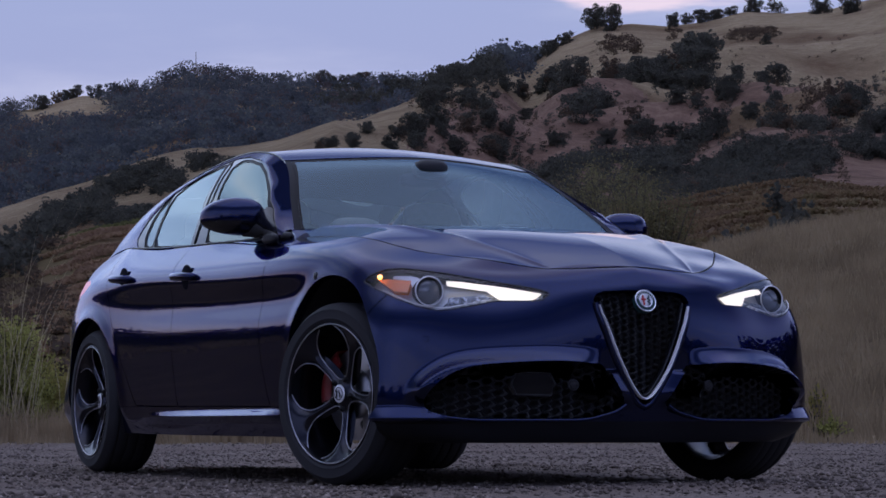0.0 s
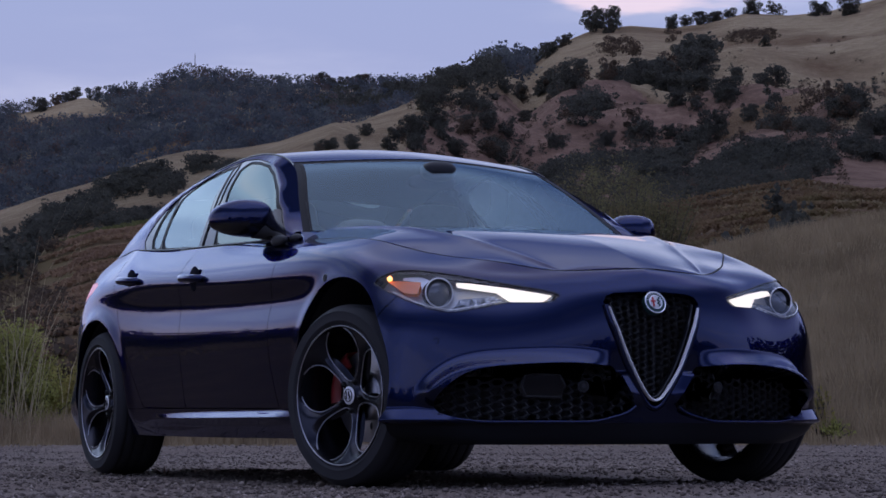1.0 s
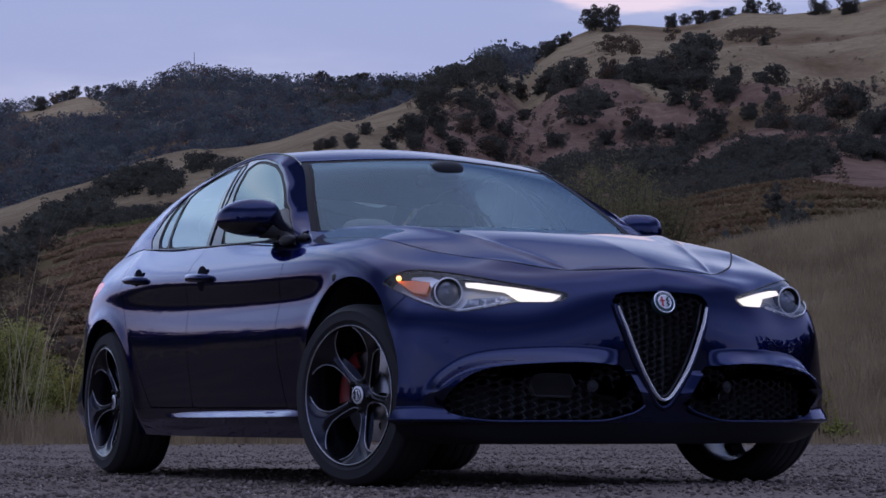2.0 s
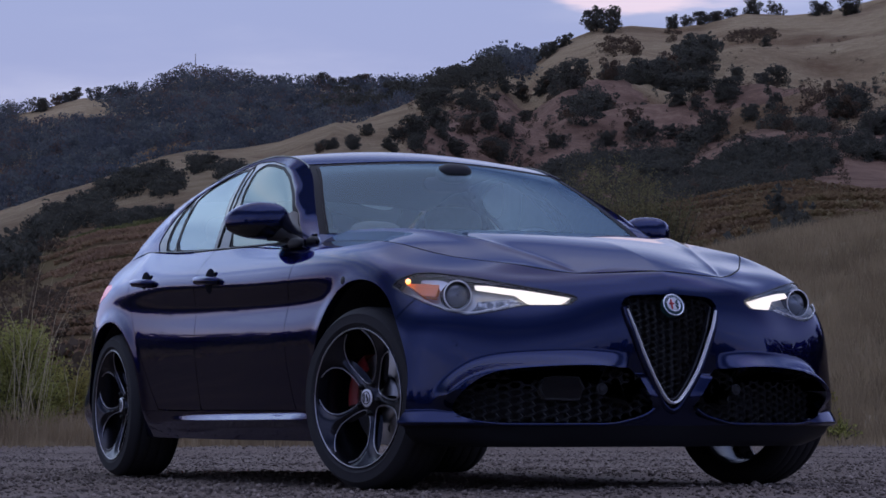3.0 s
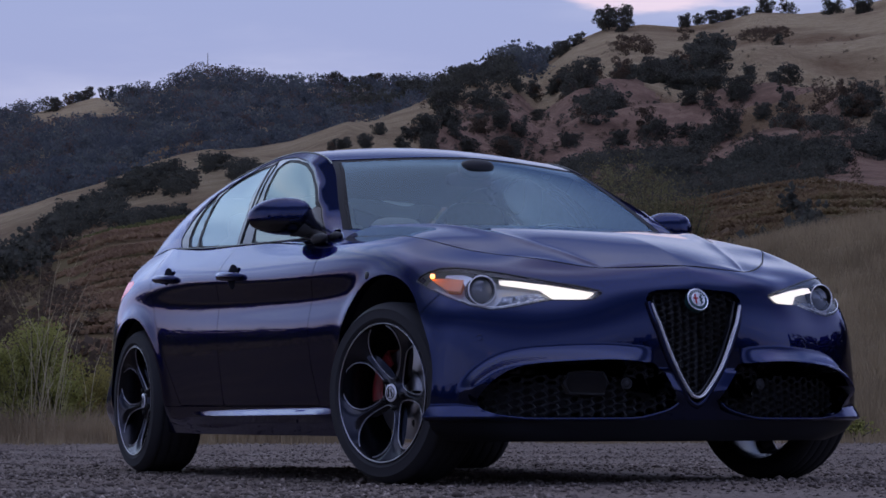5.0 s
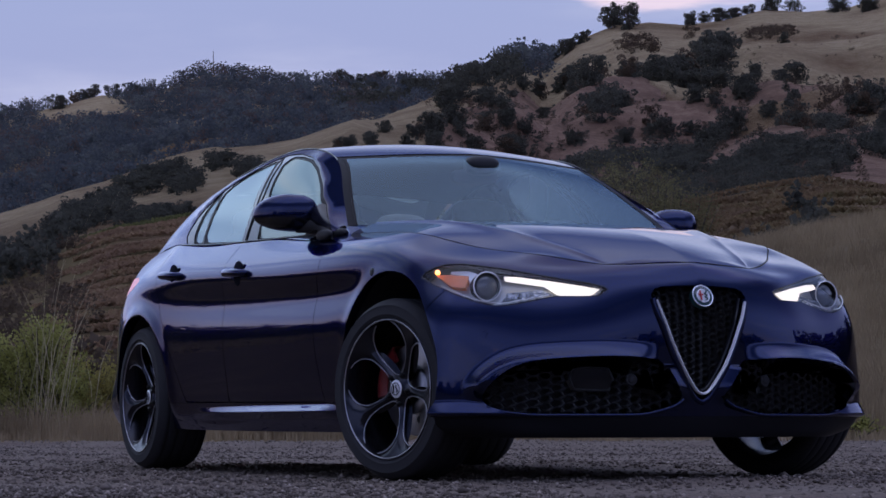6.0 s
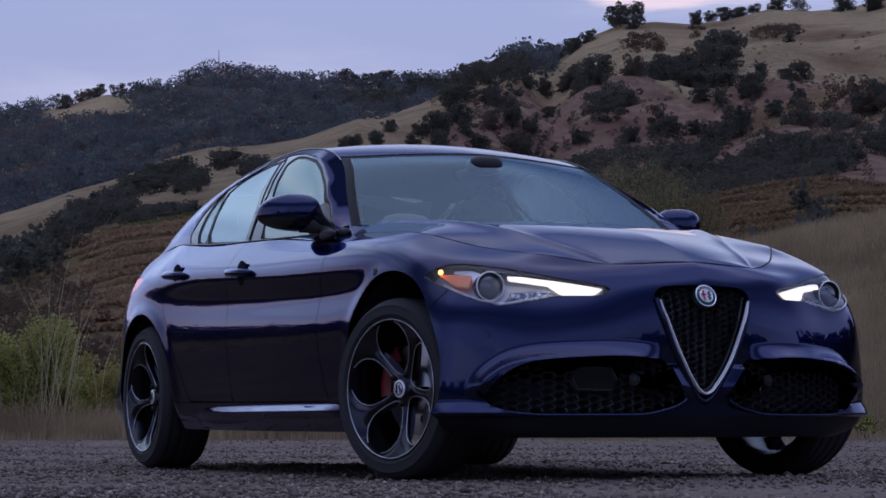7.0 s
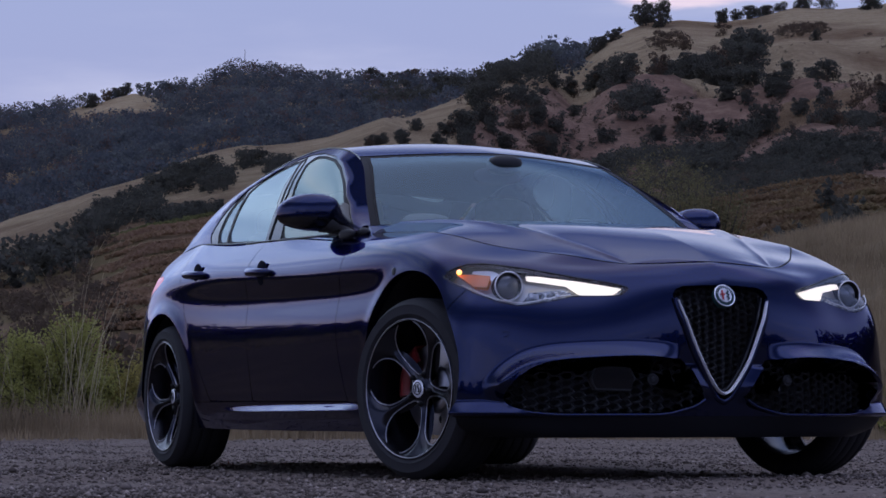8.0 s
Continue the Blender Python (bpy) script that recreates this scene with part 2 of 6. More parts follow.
def thick(S, d):
    """The sheet with an edge turned inwards by d."""
    V, N, F = S
    if not len(F):
        return S
    E = rim_of(S)
    a, b = V[E[:, 0]], V[E[:, 1]]
    na = N[E[:, 0]]
    side = np.cross(b - a, na)
    side /= np.linalg.norm(side, axis=1, keepdims=True) + 1e-12
    k, m = len(V), len(E)
    W = np.concatenate([V, a, b, b - N[E[:, 1]] * d, a - na * d])
    i = k + np.arange(m)
    Q = np.concatenate([np.stack([i, i + 3 * m, i + 2 * m], 1), np.stack([i, i + 2 * m, i + m], 1)])
    return W, np.concatenate([N, side, side, side, side]), np.concatenate([F, Q])


def inside(poly, axes):
    """phi of a closed outline in the plane of two axes: signed distance, positive inside."""
    Q = np.asarray(poly, float)
    R = np.roll(Q, -1, axis=0)

    def phi(V):
        p = V[:, axes]
        best = np.full(len(p), 1e9)
        ins = np.zeros(len(p), bool)
        for a, b in zip(Q, R):
            ab = b - a
            t = np.clip(((p - a) @ ab) / (ab @ ab + 1e-12), 0, 1)
            best = np.minimum(best, np.linalg.norm(p - a - t[:, None] * ab, axis=1))
            hit = (a[1] > p[:, 1]) != (b[1] > p[:, 1])
            ins ^= hit & (p[:, 0] < (b[0] - a[0]) * (p[:, 1] - a[1]) / (b[1] - a[1] + 1e-12) + a[0])
        return np.where(ins, best, -best)
    return phi


def along(line, axes):
    """phi of an open line in the plane of two axes: distance to it."""
    Q = np.asarray(line, float)

    def phi(V):
        p = V[:, axes]
        best = np.full(len(p), 1e9)
        for a, b in zip(Q[:-1], Q[1:]):
            ab = b - a
            t = np.clip(((p - a) @ ab) / (ab @ ab + 1e-12), 0, 1)
            best = np.minimum(best, np.linalg.norm(p - a - t[:, None] * ab, axis=1))
        return best
    return phi


def mesh_of(name, V, F):
    """A mesh from arrays of places and triangles."""
    me = bpy.data.meshes.new(name)
    n, m = len(V), len(F)
    me.vertices.add(n)
    me.vertices.foreach_set("co", np.ascontiguousarray(V, np.float32).ravel())
    me.loops.add(3 * m)
    me.loops.foreach_set("vertex_index", np.ascontiguousarray(F, np.int32).ravel())
    me.polygons.add(m)
    me.polygons.foreach_set("loop_start", np.arange(0, 3 * m, 3, dtype=np.int32))
    me.update(calc_edges=True)
    return me


def piece(name, S, material, parent=None, label=""):
    V, N, F = S
    me = mesh_of(name, V, F)
    if N is not None:
        me.polygons.foreach_set("use_smooth", np.ones(len(F), bool))
        me.normals_split_custom_set_from_vertices(N.tolist())
    me.materials.append(material)
    ob = new(name, me)
    ob.parent = parent
    return tagged(ob, label) if label else ob


def part(name, bm, material, parent=None, label="", smooth=True):
    me = bpy.data.meshes.new(name)
    bm.to_mesh(me)
    bm.free()
    if smooth:
        me.polygons.foreach_set("use_smooth", [True] * len(me.polygons))
    me.materials.append(material)
    ob = new(name, me)
    ob.parent = parent
    return tagged(ob, label) if label else ob


def tube(line, r, sides=8, closed=False):
    """A round bar along a line, as a sheet; r: one radius or one a place."""
    L = np.asarray(line, float)
    T = np.gradient(L, axis=0)
    if closed:
        T = np.roll(L, -1, 0) - np.roll(L, 1, 0)
    T /= np.linalg.norm(T, axis=1, keepdims=True) + 1e-12
    up = np.array([0.3, 0.2, 1.0])
    A = np.cross(T, up)
    A /= np.linalg.norm(A, axis=1, keepdims=True) + 1e-12
    B = np.cross(T, A)
    ang = np.linspace(0, 2 * np.pi, sides + 1)
    R = np.broadcast_to(r, len(L))
    D = A[:, None] * np.cos(ang)[None, :, None] + B[:, None] * np.sin(ang)[None, :, None]
    P = L[:, None] + D * R[:, None, None]
    if closed:
        P, D = np.concatenate([P, P[:1]]), np.concatenate([D, D[:1]])
    V, N, F = sheet(P)
    D = D.reshape(-1, 3)
    if (N * D).sum() < 0:
        F = F[:, ::-1]
    return V, D, F
# ---- the land: heights by bearing (degrees to the right of the road's view line) and range from the lay-by ----
STAND, HEADING = (8.18, -4.39), radians(154.92)


def spread(knots):
    k = np.array(knots, float)
    return lambda b: np.interp(b, k[:, 0], k[:, 1])


# crest heights over bearing
BANK = spread([(-180, .3), (-60, .3), (-12, .25), (-5, .3), (0, .5), (3.5, 2.0), (6.5, 4.3), (8.6, 4.8), (10.4, 5.1), (16, 6.2), (40, 5.0), (90, 1.5), (180, .3)])
VINES = spread([(-180, 8), (-60, 10), (-20, 11), (-10.4, 12.4), (-9.5, 13.6), (-8, 15.4), (-6.4, 16.2), (-3, 16.5), (2, 16), (5.5, 16.8), (7, 17.7), (8.5, 18.7), (9.3, 18.5), (10.4, 18.1), (16, 18), (60, 10), (180, 8)])
GOLD_R = spread([(-180, 350), (-2.5, 350), (0, 400), (2, 470), (10, 480), (60, 480), (180, 350)])
GOLD = spread([(-180, 24), (-70, 14), (-40, 12), (-20, 23), (-12, 27.2), (-10.4, 30.2), (-9.1, 33.3), (-8.2, 34.9), (-7.2, 37.4), (-6.4, 38.8), (-5.7, 39.7), (-4.7, 40.2), (-3.8, 41.2), (-3, 43.0), (-1.9, 45.4), (-1.0, 50), (0, 56), (1.3, 66), (2.3, 70.5), (2.9, 74.5), (3.7, 77.4), (4.5, 78.1), (5.3, 77.6), (6.2, 78.6), (7.2, 80.6), (8.2, 80.3), (9.2, 81.1), (10.4, 83.7), (13, 90), (25, 80), (60, 40), (110, 26), (180, 24)])
RIDGE_R = 720
RIDGE = spread([(-180, 55), (-90, 40), (-60, 22), (-35, 22), (-20, 60), (-12, 88), (-10.4, 90.5), (-9.5, 92.5), (-8.4, 96.5), (-7.7, 96), (-7.1, 97.6), (-6.0, 103.2), (-5.1, 103.2), (-4, 100.4), (-3, 100.6), (-1.9, 100.4), (-.4, 100.8), (1.2, 103.5), (1.8, 101), (3, 92), (6, 85), (12, 85), (60, 60), (180, 55)])


def wave(x, y, s, seed):
    """Cheap smooth noise, about -1 to 1."""
    r = np.random.RandomState(seed)
    v = 0
    for k in range(7):
        a, f, p = r.uniform(0, 2 * np.pi), r.uniform(.6, 1.7) / s, r.uniform(0, 2 * np.pi)
        v = v + np.sin((x * np.cos(a) + y * np.sin(a)) * f * 2 * np.pi + p)
    return v / 3.2


def profile(b, r):
    """Height over bearing, with the far country drawn in closer than it lies."""
    b, r = np.broadcast_arrays(np.asarray(b, float), np.asarray(r, float))
    g = GOLD_R(b)
    z_bank, z_vine, z_gold, z_ridge = BANK(b), VINES(b), GOLD(b), RIDGE(b)
    dip = np.minimum(z_bank * .75 + .2, 4)
    stations = [0 * r, 0 * r + 21, 0 * r + 27, 0 * r + 40, 0 * r + 60, 0 * r + 85, 0 * r + 130, 0 * r + 185, 0 * r + 235, g * .8, g, g + 70, 0 * r + 640, 0 * r + RIDGE_R, 0 * r + 900, 0 * r + 2600]
    heights = [0 * r, 0 * r, 0 * r + .06, z_bank * .48, z_bank, dip, dip + (z_vine - dip) * .45, z_vine, z_vine * 1.02, z_vine + (z_gold - z_vine) * .56, z_gold, z_gold * .86 + 4, z_ridge * .80, z_ridge, z_ridge * .6, 0 * r]
    out = np.zeros_like(r)
    for k in range(len(stations) - 1):
        a, c = stations[k], stations[k + 1]
        t = np.clip((r - a) / (c - a), 0, 1)
        e = t if k in (2, 3, 6, 8, 9, 11, 12) else t * t * (3 - 2 * t)
        if k in (3,):
            e = 1 - (1 - t) ** 1.5
        out = np.where((r >= a) & (r <= c), heights[k] + (heights[k + 1] - heights[k]) * e, out)
    ang = HEADING - np.radians(b)
    x, y = STAND[0] + r * np.cos(ang), STAND[1] + r * np.sin(ang)
    far = np.clip((r - 235) / 80, 0, 1) * np.clip(np.abs(r - g) / 110, .06, 1) * np.clip(np.abs(r - RIDGE_R) / 100, .1, 1)
    spur = np.abs(wave(x, y, 95, 3))
    out = out + far * (5.5 * (.5 - spur) + 1.6 * wave(x, y, 34, 5) + .5 * wave(x, y, 11, 7))
    mid = np.clip((r - 60) / 60, 0, 1) * np.clip((260 - r) / 40, 0, 1)
    out = out + mid * (.5 * wave(x, y, 40, 9) + .15 * wave(x, y, 9, 11))
    near = np.clip((r - 26) / 10, 0, 1) * np.clip((75 - r) / 20, 0, 1)
    return out + near * .10 * wave(x, y, 5, 13) + np.clip(1 - r / 60, 0, 1) * .012 * wave(x, y, 2.2, 15)


def beyond(r):
    """True range of the far country: past the vineyards everything lies 3.2 times as deep."""
    r = np.asarray(r, float)
    return np.where(r > 235, 235 + (r - 235) * 3.2, r)


def land(b, r):
    """Height at bearing b (degrees) and true range r (metres)."""
    b, r = np.broadcast_arrays(np.asarray(b, float), np.asarray(r, float))
    q = np.where(r > 235, 235 + (r - 235) / 3.2, r)
    return profile(b, q) * r / np.maximum(q, 1e-6)


def place(b, r, up=0.0):
    """World place on the land."""
    a = HEADING - np.radians(b)
    return np.stack([STAND[0] + r * np.cos(a), STAND[1] + r * np.sin(a), land(b, r) + up], -1)

# ---- the car's surfaces: right half, mirrored for the left ----
# curves from the nose round the flank to the tail, as (x, half width, z), from the sill up
LEVELS = [
    [(.735, 0, .155), (.72, .21, .155), (.67, .42, .155), (.585, .61, .155), (.465, .725, .156), (.31, .81, .16), (0, .87, .165), (-.45, .865, .172), (-1.2, .865, .174), (-2.0, .865, .178), (-2.5, .865, .185), (-2.82, .87, .19), (-3.2, .86, .20), (-3.62, .76, .22), (-3.78, .48, .23), (-3.82, 0, .23)],
    [(.752, 0, .226), (.738, .215, .226), (.69, .43, .226), (.605, .63, .226), (.505, .795, .228), (.35, .902, .232), (0, .895, .255), (-.45, .884, .268), (-1.2, .882, .278), (-2.0, .882, .286), (-2.5, .895, .292), (-2.82, .91, .30), (-3.2, .90, .31), (-3.62, .80, .33), (-3.79, .50, .34), (-3.84, 0, .34)],
    [(.768, 0, .42), (.755, .21, .42), (.705, .42, .42), (.615, .61, .42), (.505, .80, .42), (.34, .905, .42), (0, .902, .43), (-.45, .900, .43), (-1.2, .899, .43), (-2.0, .900, .435), (-2.5, .910, .44), (-2.82, .918, .45), (-3.2, .90, .46), (-3.60, .77, .48), (-3.80, .50, .50), (-3.86, 0, .50)],
    [(.770, 0, .57), (.752, .21, .57), (.690, .42, .572), (.595, .60, .577), (.495, .785, .582), (.335, .893, .588), (0, .910, .595), (-.45, .914, .59), (-1.2, .913, .60), (-2.0, .914, .615), (-2.5, .925, .63), (-2.82, .932, .64), (-3.2, .90, .64), (-3.60, .76, .65), (-3.79, .50, .66), (-3.85, 0, .66)],
    [(.750, 0, .686), (.728, .205, .682), (.660, .40, .678), (.565, .57, .682), (.465, .752, .688), (.30, .862, .70), (0, .900, .705), (-.45, .903, .70), (-1.2, .903, .715), (-2.0, .906, .74), (-2.5, .918, .76), (-2.82, .924, .77), (-3.2, .885, .765), (-3.57, .735, .775), (-3.76, .49, .79), (-3.82, 0, .80)],
    [(.728, 0, .735), (.700, .20, .730), (.630, .385, .728), (.53, .545, .738), (.43, .722, .75), (.26, .838, .772), (0, .888, .79), (-.45, .918, .785), (-1.2, .922, .808), (-2.0, .922, .845), (-2.5, .920, .86), (-2.82, .912, .87), (-3.2, .855, .855), (-3.55, .70, .865), (-3.74, .48, .90), (-3.80, 0, .91)],
    [(.708, 0, .762), (.675, .195, .753), (.60, .36, .752), (.495, .50, .766), (.385, .665, .788), (.22, .785, .818), (-.02, .850, .86), (-.45, .880, .885), (-1.2, .886, .90), (-2.0, .884, .93), (-2.5, .874, .955), (-2.82, .85, .958), (-3.2, .805, .945), (-3.54, .67, .945), (-3.73, .43, .96), (-3.80, 0, .97)],
    [(.683, 0, .776), (.650, .19, .767), (.580, .33, .770), (.465, .45, .800), (.31, .56, .825), (.155, .66, .861), (-.02, .735, .905), (-.45, .768, .937), (-1.2, .838, .962), (-2.0, .838, .990), (-2.5, .822, 1.025), (-2.82, .79, 1.025), (-3.2, .745, 1.005), (-3.52, .63, .995), (-3.70, .40, 1.0), (-3.78, 0, 1.005)],
]
A = np.array(LEVELS)
A[..., 1] *= -1
FINE = natural(np.swapaxes(natural(A, 28), 0, 1), 24)  # (along, up, 3)

# outlines on the front, as (half width, z)
LAMP = [(.862, .724), (.848, .744), (.829, .757), (.797, .769), (.752, .770), (.70, .761), (.635, .750), (.554, .731), (.475, .712), (.393, .695), (.343, .680), (.336, .671), (.366, .648), (.43, .646), (.508, .647), (.58, .631), (.653, .617), (.697, .614), (.755, .627), (.813, .658), (.848, .693)]
INTAKE = [(.757, .327), (.72, .373), (.668, .406), (.598, .424), (.494, .433), (.326, .438), (.205, .430), (.162, .420), (.117, .354), (.083, .293), (.124, .267), (.24, .240), (.418, .240), (.599, .241), (.703, .252), (.75, .278)]
INTAKE = [tuple(p) for p in natural((INTAKE * 3)[len(INTAKE) - 2:2 * len(INTAKE) + 3], 5)[10:-10]]
GRILLE = [(0, .690), (.06, .689), (.150, .684), (.178, .674), (.193, .652), (.186, .62), (.168, .563), (.12, .452), (.07, .362), (.037, .303), (.018, .276), (0, .267), (-.05, .267), (-.05, .690)]


def smooth(a, b, x):
    t = np.clip((x - a) / (b - a), 0, 1)
    return t * t * (3 - 2 * t)


def press(G):
    """Ledges pressed into the shell: the brow over the lower intake, the splitter's foot and the sill's step."""
    V = G.reshape(-1, 3)
    W = np.stack([V[:, 0], -V[:, 1], V[:, 2]], 1)
    x, w, z = W.T
    front = x > 0.15
    d = np.maximum(-inside(INTAKE, [1, 2])(W), 0)
    brow = 0.056 * np.clip(1 - d / 0.054, 0, 1) ** 1.5 * smooth(.27, .35, z) * (z > .25) * smooth(.17, .24, w + 0.2 * (z < .4))
    foot = 0.030 * np.clip(1 - np.abs(z - .236) / np.where(z > .236, .046, .012), 0, 1) * smooth(.60, .74, w) * smooth(.30, .40, x)
    sill = 0.024 * np.clip(1 - np.abs(z - .254) / np.where(z > .254, .024, .03), 0, 1) * smooth(-2.35, -1.1, x) * smooth(-.42, -.60, x)
    out = np.stack([np.where(front, .75, 0), np.where(front, -.66, -1), 0 * x], 1)
    fl = .004 * np.exp(-((np.hypot(x - .04, z - .36) - .40) / .035) ** 2) + .012 * np.exp(-((np.hypot(x + 2.81, z - .335) - .385) / .04) ** 2)
    fl *= (w > .7) * smooth(.24, .36, z)
    return (V + out * (np.where(front, brow + foot, sill))[:, None] + np.array([0, -1.0, 0]) * fl[:, None]).reshape(G.shape)


EDGE = FINE[:, -1].copy()
SHELL = sheet(press(FINE))
if SHELL[1][np.argmin(SHELL[0][:, 1])][1] > 0:
    SHELL = flipped(SHELL)

# the bonnet: across from the centre line over the ridge to the shut line
hood_edge = EDGE[0:7 * 24 + 6]
HOOD_MID = [(.683, 0, .776), (.60, 0, .814), (.50, 0, .852), (.35, 0, .893), (.15, 0, .932), (-.1, 0, .968), (-.36, 0, .995), (-.72, 0, 1.022)]
# the crease from beside the grille to the foot of the windscreen pillar: (x, half width, z)
CREASE = natural([(.605, .290, .766), (.549, .307, .781), (.44, .340, .817), (.30, .382, .857), (.16, .425, .897), (.01, .470, .929), (-.14, .515, .957), (-.38, .588, .980), (-.70, .684, .992)], 8) * [1, -1, 1]


def hood_sheet():
    """From the centre line over a sharp crease down to the shut line."""
    mid = natural(HOOD_MID, 16)
    m = len(mid)
    pick = np.linspace(0, 1, m) ** 0.55 * (len(hood_edge) - 1)
    edge = np.stack([np.interp(pick, np.arange(len(hood_edge)), hood_edge[:, k]) for k in range(3)], 1)
    rows = []
    inner, outer_ = np.linspace(0, 1, 31), np.linspace(0, 1, 21)[1:]
    for M, E in zip(mid, edge):
        u = np.linspace(0, 1, 400)
        x, y = M[0] + (E[0] - M[0]) * u, M[1] + (E[1] - M[1]) * u
        over = y < np.interp(x, CREASE[::-1, 0], CREASE[::-1, 1])
        uc = u[np.argmax(over)] if over.any() and E[0] < .60 else 1.0
        xc = M[0] + (E[0] - M[0]) * uc
        zc = float(np.interp(xc, CREASE[::-1, 0], CREASE[::-1, 2])) if uc < 1 else E[2]
        yc = M[1] + (E[1] - M[1]) * uc
        ridge = .009 * smooth(.02, .25, 1 - uc)
        a = np.stack([M[0] + (xc - M[0]) * inner, M[1] + (yc - M[1]) * inner, zc + (M[2] - zc) * (1 - inner ** 2.2) + ridge * inner ** 16], 1)
        sag = .10 * max(zc - E[2], 0) * np.sin(np.pi * outer_)
        b = np.stack([xc + (E[0] - xc) * outer_, yc + (E[1] - yc) * outer_, zc + (E[2] - zc) * outer_ + sag + ridge * (1 - outer_) ** 7], 1)
        rows.append(np.concatenate([a, b]))
    return sheet(np.array(rows), (0, 0, 1))


HOOD = hood_sheet()
HOOD_REAR = HOOD[0].reshape(-1, 51, 3)[-1][[50, 26]]

# the upper body: flank from the belt to the roof's edge, then across to the middle
ROOF_EDGE = [(-.70, .742, .985), (-.95, .662, 1.16), (-1.224, .580, 1.312), (-1.6, .572, 1.386), (-2.1, .572, 1.372), (-2.55, .602, 1.296), (-2.95, .632, 1.152), (-3.3, .65, 1.03)]
BELT = [(-.64, .797, .952), (-.87, .826, .963), (-1.2, .838, .972), (-1.6, .842, .985), (-2.1, .838, 1.004), (-2.5, .822, 1.03), (-2.85, .787, 1.028), (-3.2, .74, 1.008)]
MIDDLE = [(-.55, 0, 1.005), (-.85, 0, 1.195), (-1.10, 0, 1.338), (-1.6, 0, 1.432), (-2.1, 0, 1.430), (-2.6, 0, 1.33), (-3.05, 0, 1.165), (-3.42, 0, 1.04)]
re_, be_, mi_ = (natural(np.array(c) * [1, -1, 1], 16) for c in (ROOF_EDGE, BELT, MIDDLE))
bulge = np.linspace(0, 1, 11)[:, None, None]
swell = np.interp(np.linspace(0, 7, len(be_)), [0, 1, 4.5, 6, 7], [.02, .056, .056, .03, 0])[None, :, None]
FLANK = sheet(be_ * (1 - bulge) + re_ * bulge + np.array([0, -1, .35]) * (swell * np.sin(np.pi * bulge) ** 0.9), (0, -1, .3))
t_ = np.linspace(0, 1, 25)[:, None, None]
flat_ = np.interp(np.arange(len(re_)), [0, 30, 44], [.45, .6, 1.0])[None, :, None]  # the windscreen is flatter across than the roof
TOP = sheet(re_ * (1 - t_) + mi_ * t_ + (mi_ - re_) * [1, 0, 1] * (np.sin(np.pi * t_ / 2) - t_) * flat_, (0, 0, 1))

# ---- the car, put together ----
CAR = tagged(new("car"), "dark blue four-door saloon parked on gravel with lamps lit", "car")


def both(name, S, material, label="", edge=0.012, under=None):
    made = []
    mid = np.abs(S[0][:, 1]) < 1e-4  # the halves meet smoothly on the centre line
    S[1][mid, 1] = 0
    S[1][mid] /= np.linalg.norm(S[1][mid], axis=1, keepdims=True) + 1e-9
    for T in (S, mirror(S)):
        made.append(piece(name, thick(T, edge) if edge else T, material, under or CAR, label))
    return made


AMBER_GLASS = mat("amber_reflector", (1.0, 0.30, 0.10), 0.2, Emission_Color=(1.0, 0.28, 0.08, 1), Emission_Strength=0.04)
SILVER = mat("lamp_reflector", (0.82, 0.83, 0.85), 0.3, 0.35)
FACETED = noisy(mat("faceted_reflector", (0.4, 0.4, 0.42), 0.25, 0.6), 75, [(0.38, (0.06, 0.065, 0.07)), (0.52, (0.34, 0.36, 0.38)), (0.66, (0.85, 0.87, 0.9))], detail=2, bump=0.8, dist=0.006)
CALIPER = noisy(mat("red_caliper_paint", (0.16, 0.014, 0.012), 0.3), 30, [(0.3, (0.13, 0.012, 0.012)), (0.7, (0.20, 0.02, 0.018))])
DISC = mat("brake_disc_steel", (0.45, 0.44, 0.43), 0.4, 1.0)
LINER = mat("mirror_housing_brown", (0.13, 0.10, 0.10), 0.6)
LEATHER = noisy(mat("pale_leather", (0.55, 0.54, 0.50), 0.6), 60, [(0.3, (0.50, 0.49, 0.45)), (0.7, (0.60, 0.59, 0.54))])
CABIN = mat("cabin_lining", (0.075, 0.075, 0.077), 0.8)
WHITE = mat("badge_white", (0.7, 0.7, 0.7), 0.3)
BADGE_RED = mat("badge_red", (0.5, 0.03, 0.03), 0.3)
BADGE_GREEN = mat("badge_dark_green", (0.02, 0.06, 0.06), 0.3)
V_METAL = mat("bright_chrome_edge", (0.97, 0.97, 0.97), 0.25, 0.15)
MESHBLACK = mat("grille_mesh_black", (0.036, 0.036, 0.038), 0.45)


def lit(name, col, power):
    m = bpy.data.materials.new(name)
    m.use_nodes = True
    b = m.node_tree.nodes["Principled BSDF"]
    b.inputs["Base Color"].default_value = (0.8, 0.8, 0.8, 1)
    b.inputs["Emission Color"].default_value = (*col, 1)
    b.inputs["Emission Strength"].default_value = power
    return m


